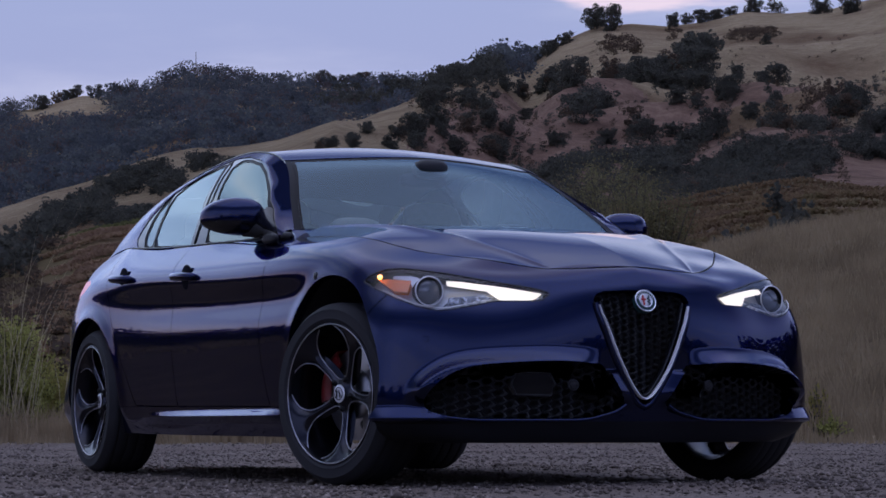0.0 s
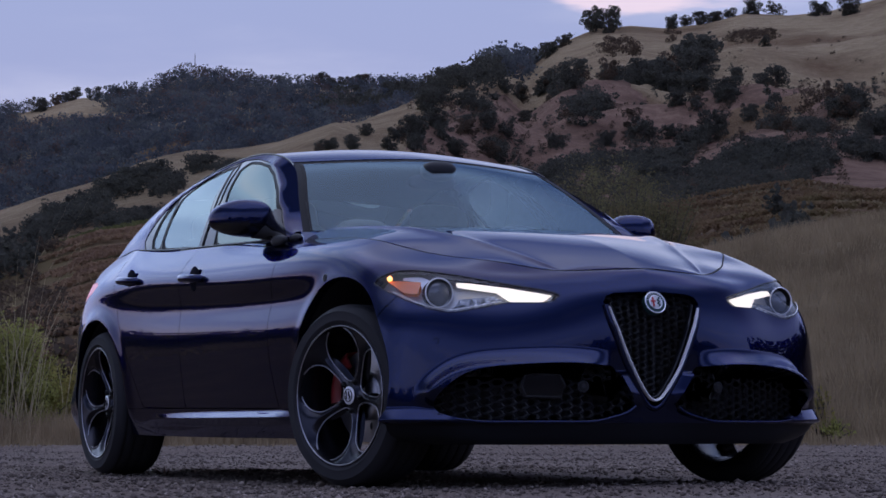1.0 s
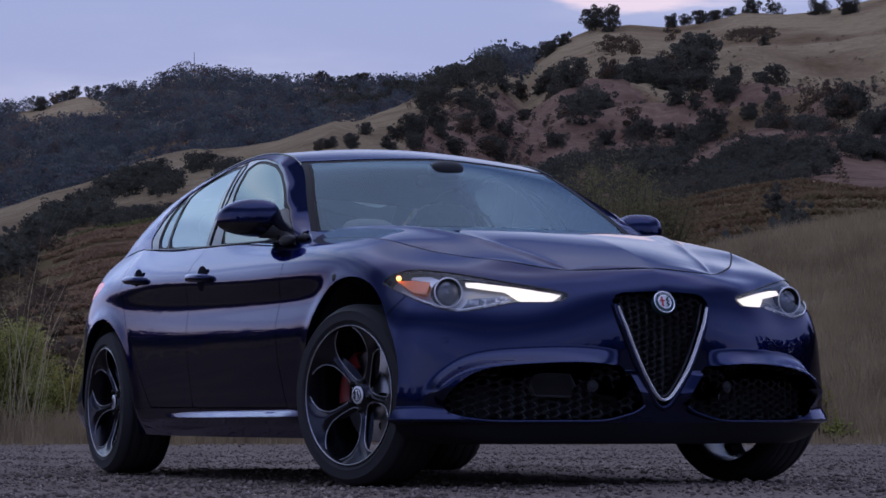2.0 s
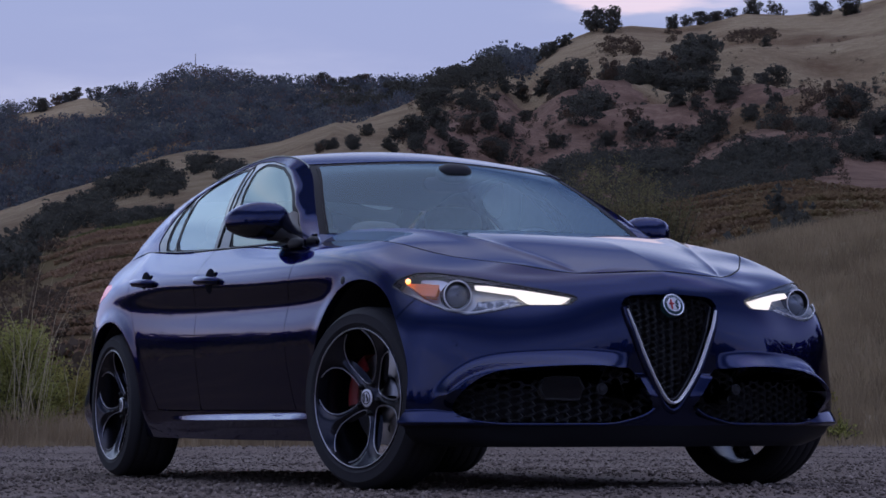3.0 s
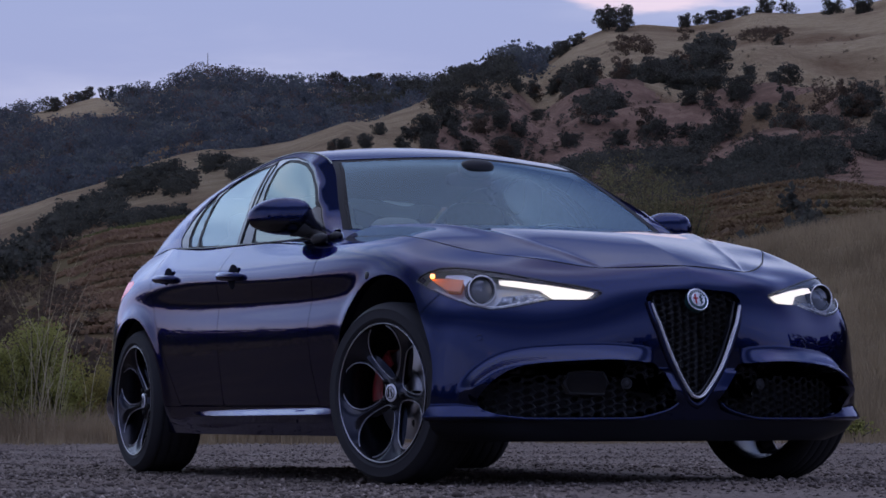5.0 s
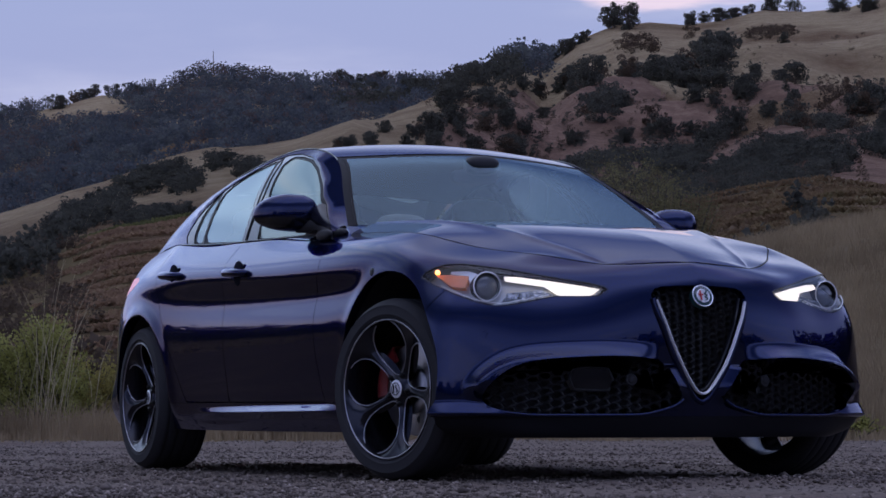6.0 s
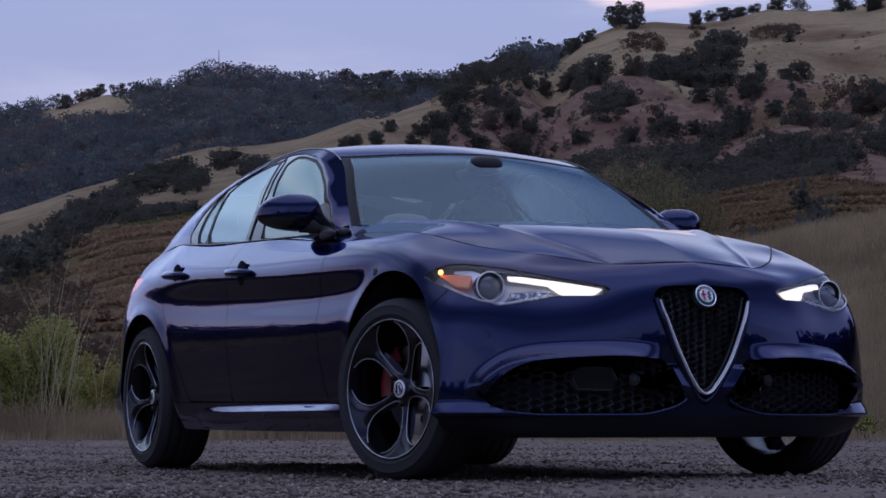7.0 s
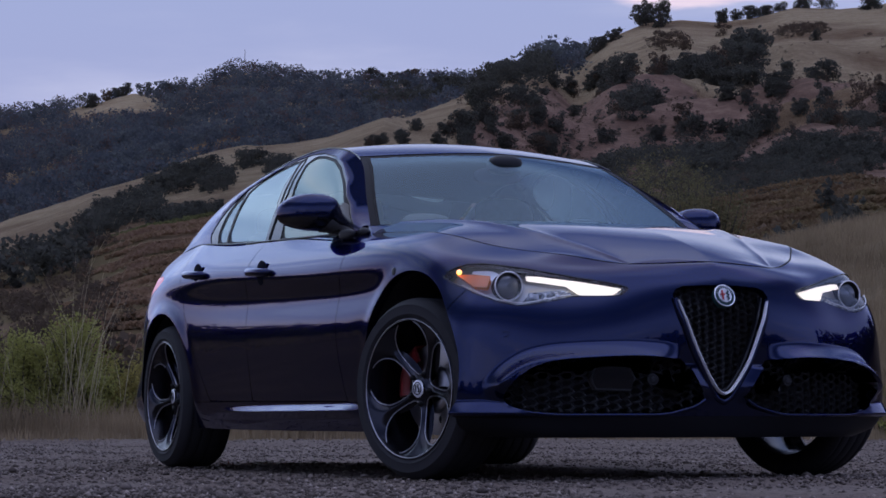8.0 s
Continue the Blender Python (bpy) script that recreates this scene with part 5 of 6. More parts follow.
def build_ground():
    b = np.concatenate([np.arange(-180, -16, 3.0), np.arange(-16, 16, .09), np.arange(16, 179, 3.0), [180.0]])
    r = np.concatenate([np.linspace(.0, 20, 24)[:-1], np.geomspace(20, 235, 150)[:-1], beyond(np.linspace(235.1, 760, 190)), [2100, 2500, 3200, 4400]])
    B, R = np.meshgrid(b, r, indexing="ij")
    P = place(B, R)
    V, N, F = sheet(P, (0, 0, 1))
    me = mesh_of("ground", V, F)
    me.polygons.foreach_set("use_smooth", np.ones(len(F), bool))
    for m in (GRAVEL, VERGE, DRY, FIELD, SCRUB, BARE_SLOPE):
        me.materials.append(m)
    rf = R.ravel()[F].mean(1)
    c = V[F].mean(1)
    bf = B.ravel()[F].mean(1)
    # out of view to the left, dark soil replaces gravel to darken door reflections
    edge = np.where(bf < -11.3, 8.5, 25.0) + .9 * wave(c[:, 0], c[:, 1], 3.0, 21)
    z = np.where(rf < edge, 0, np.where(rf < 75, 1, np.where(rf < 300, 3, 2)))
    z = np.where((z == 1) & (bf > 2), np.where(rf > edge + 3, 2, 1), z)
    z = np.where((z == 1) & (bf < 3) & (rf > edge + 2.5), 4, z)
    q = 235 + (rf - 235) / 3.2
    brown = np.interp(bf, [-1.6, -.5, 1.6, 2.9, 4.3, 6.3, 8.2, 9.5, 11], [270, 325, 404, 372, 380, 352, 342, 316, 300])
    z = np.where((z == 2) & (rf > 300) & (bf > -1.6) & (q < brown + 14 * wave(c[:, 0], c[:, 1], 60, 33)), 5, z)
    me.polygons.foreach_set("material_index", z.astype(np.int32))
    tagged(new("ground", me), "grey gravel lay-by running into dry grass hills", "ground", kind="structure")


build_ground()


def quads(C, size, N, aspect=1.0, flat=0.0, rng=None):
    """Small leaf cards at places C, of random turn; N: their shading normals."""
    n = len(C)
    rng = rng or np.random
    a = rng.normal(size=(n, 3))
    a[:, 2] *= 1 - flat
    a /= np.linalg.norm(a, axis=1, keepdims=True)
    b = np.cross(a, rng.normal(size=(n, 3)))
    b /= np.linalg.norm(b, axis=1, keepdims=True)
    s = np.broadcast_to(size, n)[:, None] * .5
    k = rng.uniform(.55, 1.0, (n, 4, 1))
    V = np.stack([C - a * s, C - b * s * aspect, C + a * s, C + b * s * aspect], 1)
    V = C[:, None] + (V - C[:, None]) * k
    i = np.arange(n)[:, None] * 4
    F = np.concatenate([i + [0, 1, 2], i + [0, 2, 3]])
    return V.reshape(-1, 3), None, F


def crown(rng, lobes, leaves, leaf, wide=1.0, low=.28):
    """A tree's crown of height 1: leaf clumps over uneven lobes, with gaps between."""
    C, N = [], []
    for k in range(lobes):
        h = rng.uniform(low, .86)
        reach = wide * .40 * math.sqrt(max(.08, 1 - ((h - .5) / .48) ** 2))
        t = rng.uniform(0, 2 * np.pi)
        d = reach * rng.uniform(.25, .95)
        c = np.array([d * math.cos(t), d * math.sin(t), h])
        rad = rng.uniform(.10, .19) * (1.15 - .4 * abs(h - .5))
        n = leaves // lobes
        v = rng.normal(size=(n, 3))
        v /= np.linalg.norm(v, axis=1, keepdims=True)
        v *= (rng.uniform(.45, 1.0, (n, 1)) ** .5) * rad * [1.15, 1.15, .85]
        C.append(c + v)
        o = c + v * 1.6 - [0, 0, .45]
        N.append(o / np.linalg.norm(o, axis=1, keepdims=True))
    C, N = np.concatenate(C), np.concatenate(N)
    C[:, 2] -= .10
    return quads(C, rng.uniform(.7, 1.35, len(C)) * leaf, N, rng=rng)


def trunk_of(rng, wide):
    parts = [tube(natural([(0, 0, -.06), (.01, .0, .12), (rng.uniform(-.03, .03), rng.uniform(-.03, .03), .34), (rng.uniform(-.05, .05), 0, .6)], 4), np.linspace(.034, .012, 13), 7)]
    for k in range(6):
        t = k * 1.05 + rng.uniform(-.3, .3)
        e = wide * rng.uniform(.2, .34)
        z = rng.uniform(.5, .78)
        parts.append(tube(natural([(0, 0, .2 + .03 * k), (e * .45 * math.cos(t), e * .45 * math.sin(t), .32 + .4 * (z - .3)), (e * math.cos(t), e * math.sin(t), z)], 4), np.linspace(.016, .004, 9), 5))
    return join(*parts)


LEAF_DARK = leafy("evergreen_oak_leaves", 0.7, [(0.3, (0.058, 0.060, 0.053)), (0.7, (0.118, 0.114, 0.088))])
LEAF_BROWN = leafy("turning_oak_leaves", 0.7, [(0.3, (0.075, 0.058, 0.045)), (0.7, (0.15, 0.11, 0.075))])
# distance haze is mixed into the far leaves' colours: bluish, low contrast
LEAF_FAR_HAZE = leafy("hazed_woodland_leaves", 0.035, [(0.30, (0.066, 0.075, 0.088)), (0.5, (0.097, 0.108, 0.117)), (0.72, (0.140, 0.152, 0.154))])
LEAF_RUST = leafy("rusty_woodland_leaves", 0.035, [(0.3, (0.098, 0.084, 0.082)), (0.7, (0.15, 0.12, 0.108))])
LEAF_PALE_HAZE = leafy("hazed_pale_woodland_leaves", 0.035, [(0.3, (0.101, 0.113, 0.119)), (0.7, (0.154, 0.167, 0.158))])
KINDS = []
for seed, lobes, wide, m in ((1, 13, 1.25, LEAF_DARK), (2, 16, 1.05, LEAF_DARK), (3, 11, 1.45, LEAF_DARK), (4, 18, .95, LEAF_DARK), (5, 10, 1.3, LEAF_BROWN), (6, 14, 1.7, LEAF_DARK)):
    rng = np.random.RandomState(seed)
    KINDS.append((crown(rng, lobes, 1150, .072, wide, .10), trunk_of(rng, wide), m))
PROTO = []


def first_tree(kind, label):
    cr, tr, m = KINDS[kind]
    t = tagged(new("oak_tree"), label, "tree", "oaks on the hillside")
    piece("trunk", tr, BARK, t)
    piece("crown", cr, m, t, "brown thinning crown" if m is LEAF_BROWN else "")
    return t


TREE_LABELS = ["dark round oak on a dry grass slope", "dense dark evergreen oak on the hillside", "broad spreading oak on golden grass", "tall dark oak in a hillside grove", "thin brown oak with turning leaves", "low wide oak bush on a slope"]


def plant(b, r, h, rng, kind=None):
    kind = int(rng.choice([0, 1, 2, 3, 4, 5], p=[.24, .22, .18, .2, .08, .08])) if kind is None else kind
    while len(PROTO) < 6:
        PROTO.append(None)
    far = float(beyond(r))
    p = place(np.array(b), np.array(far))
    h = h * 1.36
    M = Matrix.Translation(p.tolist()) @ Matrix.Rotation(rng.uniform(0, 6.28), 4, "Z") @ Matrix.Diagonal((h, h, h * rng.uniform(.85, 1.1), 1))
    if PROTO[kind] is None:
        PROTO[kind] = first_tree(kind, TREE_LABELS[kind])
        PROTO[kind].matrix_basis = M
        return PROTO[kind]
    s = PROTO[kind].scale.copy()
    return copy_thing(PROTO[kind], M @ Matrix.Diagonal((1 / s[0], 1 / s[1], 1 / s[2], 1)))


# groves: bearing from, to, range from, to, trees, height
SKYLINE_OAKS = [(3.6, 3.77, 468, 476, 3, 7.8), (3.97, 4.09, 461, 469, 2, 8.1), (5.42, 5.55, 472, 473, 2, 6.0), (5.78, 5.85, 473, 479, 2, 4.7), (6.08, 6.28, 472, 475, 4, 4.2), (6.36, 6.66, 474, 480, 5, 3.7), (6.8, 6.95, 475, 480, 4, 3.0), (8.82, 9.13, 470, 475, 4, 5.1), (9.46, 9.84, 462, 464, 4, 5.8), (2.14, 2.35, 469, 474, 4, 5.5), (2.53, 2.72, 461, 468, 4, 4.9), (2.89, 3.05, 462, 465, 3, 4.5), (7.25, 7.5, 476, 479, 3, 6.0), (7.8, 8.0, 476, 479, 2, 5.0), (1.62, 1.7, 452, 455, 1, 9.0)]
FAR_OAKS = [(-9.45, -9.25, 712, 716, 3, 8), (-9.1, -8.95, 718, 722, 2, 7), (-8.85, -8.4, 719, 722, 5, 6.5), (-8.25, -7.95, 718, 722, 3, 6.5), (-7.65, -7.3, 718, 722, 3, 6), (-2.95, -2.5, 719, 722, 5, 8), (-2.4, -1.62, 719, 722, 8, 8.5)]
HILL_GROVES = [(2.72, 3.38, 371, 418, 9, 5.9), (2.47, 2.82, 410, 414, 5, 4.5), (3.16, 3.88, 337, 369, 11, 5.1), (3.9, 4.22, 377, 405, 5, 5.1), (4.53, 5.57, 388, 404, 9, 6.2), (5.82, 6.33, 391, 429, 8, 7.7), (5.09, 6.38, 386, 388, 9, 4.7), (6.62, 6.92, 343, 347, 5, 4.1), (6.94, 7.03, 390, 391, 3, 3.4), (7.36, 8.15, 344, 391, 10, 4.3), (7.57, 8.09, 292, 339, 10, 3.6), (7.21, 7.43, 338, 338, 4, 2.4), (9.13, 9.91, 315, 318, 9, 3.7), (9.96, 10.66, 288, 312, 10, 3.3)]
SLOPE_OAKS = [(1.8, 1.96, 408, 410, 3, 4.4), (2.27, 2.37, 414, 414, 3, 2.4), (1.53, 1.7, 327, 328, 3, 3.0), (1.41, 1.59, 323, 324, 3, 2.2), (1.96, 2.08, 377, 379, 3, 2.6), (2.58, 2.86, 327, 328, 4, 2.5), (4.44, 5.05, 331, 339, 7, 4.1), (5.37, 5.64, 337, 338, 4, 2.9), (5.54, 5.68, 344, 346, 4, 3.3), (6.05, 6.1, 344, 345, 3, 3.0), (6.14, 6.66, 336, 339, 7, 3.6), (3.72, 4.1, 327, 329, 5, 2.7), (7.63, 7.65, 427, 428, 2, 3.1)]
SADDLE_OAKS = [(-0.48, 0.12, 347, 369, 6, 5.0), (0.44, 1.08, 348, 361, 5, 4.3), (1.11, 1.18, 326, 328, 3, 3.2), (0.53, 0.74, 322, 323, 3, 3.3), (-0.71, -0.48, 309, 314, 4, 3.8), (-0.21, 0.13, 316, 317, 4, 3.2), (-1.74, -1.68, 307, 309, 2, 2.4), (-1.08, -0.87, 307, 309, 4, 2.2), (-2.18, -1.92, 294, 297, 4, 1.8), (-2.9, -2.44, 290, 292, 7, 1.5), (-1.26, -1.06, 298, 299, 4, 1.6), (-0.69, -0.49, 304, 306, 3, 2.6), (0.26, 0.43, 314, 314, 3, 2.9), (1.05, 1.51, 319, 320, 6, 2.8)]
SADDLE_WOOD = [(0.92, 1.4, 395, 445, 9, 6.5), (-0.3, 0.81, 394, 413, 14, 5.4), (-1.29, -0.61, 701, 701, 8, 7.9), (-2.77, -1.35, 614, 682, 15, 10.8), (-1.33, -0.64, 688, 694, 6, 10.2), (1.45, 1.57, 404, 410, 4, 3.6)]
FOOT_THICKET = [(4.28, 5.85, 274, 325, 32, 2.7), (6.06, 8.1, 274, 287, 38, 2.3), (8.29, 9.19, 272, 281, 18, 2.2), (9.38, 10.29, 281, 285, 16, 2.0), (10.43, 11.19, 279, 288, 17, 2.3), (2.14, 4.08, 275, 324, 39, 2.5), (8.42, 9.02, 284, 312, 10, 2.4), (5.72, 6.26, 334, 336, 7, 3.1)]
WEST_THICKET = [(-10.87, -9.83, 167, 260, 18, 1.4), (-9.72, -9.19, 250, 261, 11, 1.8), (-9.34, -8.44, 256, 268, 17, 1.9), (-8.68, -7.8, 258, 276, 15, 2.2), (-8.04, -7.02, 275, 279, 11, 2.4), (-7.6, -6.48, 278, 283, 14, 2.1), (-6.75, -6.08, 270, 277, 11, 2.0), (-5.86, -5.32, 280, 282, 5, 2.1), (-7.92, -6.32, 254, 258, 17, 1.7), (-5.25, -4.62, 273, 279, 11, 1.9)]
THIN_BROWN = [(8.47, 8.92, 327, 338, 3, 4.3), (3.74, 4.63, 417, 435, 8, 4.7), (5.41, 5.52, 441, 452, 2, 4.6), (6.78, 7.96, 430, 448, 47, 2.1), (4.52, 4.64, 418, 426, 2, 3.9)]


def scatter(rng, b0, b1, r0, r1, n):
    """n places spread evenly over an oval of bearing and range."""
    made = []
    t0 = rng.uniform(0, 6.28)
    for k in range(n):
        t, q = t0 + k * 2.39996, math.sqrt((k + .5) / n)
        made.append(((b0 + b1) / 2 + (b1 - b0) * .55 * q * math.cos(t) + rng.normal(0, .015), (r0 + r1) / 2 + (r1 - r0) * .5 * q * math.sin(t) + rng.normal(0, .8)))
    return made


rng = np.random.RandomState(40)
for rows, more in ((SKYLINE_OAKS, 1.0), (HILL_GROVES, 1.1), (SLOPE_OAKS, 1.0), (FAR_OAKS, 1.0), (SADDLE_OAKS, 1.3)):
    for b0, b1, r0, r1, n, h in rows:
        for b, r in scatter(rng, b0, b1, r0, r1, int(round(n * more))):
            plant(b, r, h * rng.uniform(.78, 1.18), rng, 5 if rows is SLOPE_OAKS and rng.rand() < .3 else None)


def woods(name, spots, leaf, per, label, seed, material, hmin, hmax):
    """Many trees too far to tell apart, in one mesh; a spot may bring its own height."""
    rng = np.random.RandomState(seed)
    forms = [crown(np.random.RandomState(seed + k), 8 + k, per, leaf, .95 + .12 * k, .12) for k in range(5)]
    Vs, Fs, off = [], [], 0
    for b, r, *own in spots:
        V, _, F = forms[rng.randint(5)]
        h = own[0] * rng.uniform(.75, 1.2) if own else rng.uniform(hmin, hmax)
        a = rng.uniform(0, 6.28)
        c, s = math.cos(a), math.sin(a)
        R = np.array([[c, -s, 0], [s, c, 0], [0, 0, 1]])
        Vs.append((V * h) @ R.T + place(np.array(b), beyond(r)))
        Fs.append(F + off)
        off += len(V)
    ob = piece(name, (np.concatenate(Vs), None, np.concatenate(Fs)), material)
    return tagged(ob, label, "woodland", kind="stuff")


rng = np.random.RandomState(41)
for rows, name, label, dense, m in (
        (SADDLE_WOOD, "woodland", "dark woodland in the saddle of the hill", 2.0, LEAF_DARK),
        (HILL_GROVES, "oak_thicket", "dark oaks filling the groves on the golden hill", 1.2, LEAF_DARK),
        (FOOT_THICKET, "oak_thicket", "dense dark thicket along the foot of the hill", 3.6, LEAF_DARK),
        (WEST_THICKET, "oak_thicket", "dark oak thicket below a golden slope", 3.6, LEAF_DARK),
        (THIN_BROWN, "brown_scrub", "thin brown scrub and bare trees on the slope", 1.2, LEAF_BROWN)):
    spots = [(b, r, h * 1.35) for b0, b1, r0, r1, n, h in rows for b, r in scatter(rng, b0, b1, r0, r1, int(n * dense))]
    woods(name, spots, .10, 300, label, 45, m, 2, 4)
spots = [(rng.uniform(1.5, 8.6), rng.uniform(238, 280)) for k in range(420)] + [(rng.uniform(1.2, 5.8), rng.uniform(262, 330)) for k in range(120)]
woods("oak_thicket", spots, .10, 260, "dense dark thicket behind the vineyard", 46, LEAF_DARK, 1.7, 3.4)
spots = [(rng.uniform(-.5, 10.8), rng.uniform(285, 400)) for k in range(330)]
woods("hill_brush", spots, .12, 200, "small dark bushes dotted over the slope", 49, LEAF_DARK, .9, 2.4)
spots = [(rng.uniform(-.5, 10.8), 300 + 130 * rng.uniform(0, 1) ** 1.6) for k in range(620)]
woods("hill_scrub", spots, .22, 44, "low brown scrub dotted over the slope", 48, LEAF_BROWN, .5, 1.8)
more = np.random.RandomState(91)
woods("hill_scrub", [(more.uniform(-1, 9.5), more.uniform(262, 365)) for k in range(650)], .16, 90, "thin brown brush between the oaks", 52, LEAF_BROWN, .9, 2.6)

rng = np.random.RandomState(8)
spots = []
for k in range(6600):
    b = rng.uniform(-14, 2.2)
    r = rng.uniform(435, 726)
    if wave(np.array(b * 9), np.array(r * .25), 14, 31) > 1.25 or (-9.9 < b < -8.0 and r > 655 + 9 * abs(b + 9) ** 2) or (-2.99 < b < -2.06 and r > 698):
        continue
    spots.append((b, r))
for b in np.arange(-13, 1.4, .06):
    if not (-9.6 < b < -8.0 and rng.rand() < .72) and not (-2.9 < b < -2.1 and rng.rand() < .5):
        spots.append((b + rng.uniform(-.04, .04), rng.uniform(714, 724)))
FOREST = (("dark mixed woodland covering the far ridge", LEAF_FAR_HAZE), ("brown trees scattered through the far woodland", LEAF_RUST), ("pale trees scattered through the far woodland", LEAF_PALE_HAZE))
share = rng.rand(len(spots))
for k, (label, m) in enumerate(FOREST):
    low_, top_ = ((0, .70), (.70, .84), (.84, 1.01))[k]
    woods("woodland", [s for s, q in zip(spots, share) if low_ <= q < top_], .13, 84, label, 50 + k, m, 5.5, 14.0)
spots = [(rng.uniform(17, 343), rng.uniform(70, 160)) for k in range(1100)]
woods("woodland", [(b if b < 180 else b - 360, r) for b, r in spots], .2, 50, "dark woodland around the lay-by", 60, LEAF_DARK, 3, 6.5)
woods("woodland", [((b if b < 180 else b - 360), rng.uniform(68, 96)) for b in rng.uniform(95, 240, 130)], .11, 300, "tall dark trees beside the lay-by", 61, LEAF_DARK, 6, 13)
# unseen trees added so the far bumper corner reflects dark
woods("woodland", [(rng.uniform(16, 70), rng.uniform(46, 75)) for k in range(90)], .13, 200, "added dark trees on the bank, out of view", 63, LEAF_DARK, 4, 9)
# unseen scrub added to darken what the lower doors reflect
woods("scrub", [(rng.uniform(-85, -17), rng.uniform(40, 90)) for k in range(700)], .18, 60, "added dark scrub beside the lay-by, out of view", 62, LEAF_DARK, 1.2, 2.8)

# mast on the ridge
mast = tagged(new("radio_mast"), "thin grey mast on the wooded ridge", "mast")
o = place(np.array(-5.77), beyond(716.0))
piece("pole", tube([o, o + [0, 0, 14], o + [0, 0, 18.5]], [.30, .24, .16], 6), BARK, mast)
piece("stay", tube([o + [1.5, 0, 0], o + [0, 0, 10]], .04, 4), BARK, mast)

# ---- vineyard rows ----
VINE_LEAF = leafy("autumn_vine_leaves", 0.25, [(0.3, (0.22, 0.14, 0.096)), (0.55, (0.29, 0.19, 0.115)), (0.75, (0.27, 0.235, 0.115))])
VINE_DARK = leafy("fading_vine_leaves", 0.25, [(0.3, (0.165, 0.11, 0.07)), (0.55, (0.215, 0.148, 0.082)), (0.75, (0.20, 0.18, 0.085))])
VINE_GREEN = leafy("green_vine_leaves", 0.25, [(0.3, (0.09, 0.095, 0.045)), (0.7, (0.17, 0.165, 0.065))])


def vines(rows, tall, seed, material, label):
    """A vineyard: rows of leafy vines along the slope, in one mesh."""
    rng = np.random.RandomState(seed)
    Ss = []
    for b0, b1, r in rows:
        n = int((b1 - b0) * 230)
        b = rng.uniform(b0, b1, n)
        p = place(b, r + rng.normal(0, .25, n) + 2.5 * np.sin(b * .5))
        p[:, 2] += rng.uniform(.1, tall, n)
        N = np.tile([.5, -.25, .8], (n, 1)) + rng.normal(0, .3, (n, 3))
        N /= np.linalg.norm(N, axis=1, keepdims=True)
        Ss.append(quads(p, rng.uniform(.18, .38, n), N, rng=rng))
    return tagged(piece("vineyard", join(*Ss), material), label, "vineyard", kind="stuff")


vines([(-10.6 + 1.5 * ((k * 7) % 11) / 11 + .05 * k, 1.0, 98 + 2.7 * k + .8 * math.sin(k * 2.1)) for k in range(28)], .30, 200, VINE_LEAF, "terraced rows of brown autumn vines")
vines([(-9.2 + .15 * k, 1.0, 172 + 6 * k) for k in range(4)], .5, 210, VINE_GREEN, "terraced rows of green vines")
vines([(4.0, 12.5, 96 + 4.6 * k) for k in range(20)], .5, 220, VINE_DARK, "sloping vineyard of brown and green vines")
rng = np.random.RandomState(3)
spots = [(rng.uniform(4.5, 9), rng.uniform(86, 110)) for k in range(22)] + [(rng.normal(6.65, .2), rng.uniform(84, 92)) for k in range(10)] + [(rng.normal(8.35, .18), rng.uniform(96, 140)) for k in range(12)] + [(rng.uniform(-12.5, -9.3), rng.uniform(150, 205)) for k in range(48)]
woods("hedge_scrub", spots, .16, 170, "dark tangled scrub between field and slope", 70, LEAF_DARK, 1.3, 3.2)

rng = np.random.RandomState(19)
woods("brush", [(rng.uniform(-14, 3), rng.uniform(38, 98)) for k in range(330)], .115, 170, "low brown brush behind the roadside shrubs", 80, LEAF_BROWN, .7, 2.0)
woods("brush", [(rng.uniform(-12.6, -8.2 - 1.2 * rng.rand()), rng.uniform(92, 190)) for k in range(190)], .12, 130, "low brown brush beside the vineyard", 81, LEAF_BROWN, .6, 1.9)

# ---- young trees in the dip behind the bank ----
LEAF_OLIVE = leafy("olive_willow_leaves", 1.2, [(0.3, (0.105, 0.092, 0.052)), (0.7, (0.24, 0.215, 0.105))])


def young_tree(b, r, h, seed, label):
    """A loose, twiggy tree: many thin upright limbs with small leaves."""
    rng = np.random.RandomState(seed)
    ob = tagged(new("young_tree"), label, "tree", "young trees behind the bank")
    ob.matrix_basis = Matrix.Translation(place(np.array(b), np.array(r)).tolist())
    limbs, C = [], []
    for k in range(34):
        t, q = rng.uniform(0, 6.28), rng.uniform(.03, .30)
        z = h * rng.uniform(.45, 1.0) * (1.0 - .7 * q * q)
        tip = np.array([h * q * math.cos(t), h * q * math.sin(t), z])
        L = natural([(0, 0, -.1), tip * [.25, .25, .45], tip * [.7, .7, .8], tip], 4)
        limbs.append(tube(L, np.linspace(.035, .006, len(L)), 5))
        u = rng.uniform(.3, 1.0, 260)
        C.append(np.stack([np.interp(u, np.linspace(0, 1, len(L)), L[:, j]) for j in range(3)], 1) + rng.normal(0, .026 * h, (260, 3)))
    piece("branchwork", join(*limbs), BARK, ob)
    C = np.concatenate(C)
    piece("crown", quads(C, rng.uniform(.6, 1.3, len(C)) * .12, None, .6, rng=rng), LEAF_OLIVE, ob)


for b, r, h, seed in ((2.7, 92, 7.6, 1), (3.3, 88, 8.6, 2), (3.8, 90, 8.0, 3), (4.3, 86, 7.2, 4), (4.75, 84, 6.6, 5), (5.2, 84, 5.6, 7)):
    young_tree(b, r, h, seed, "loose olive-green young tree behind the grass bank")

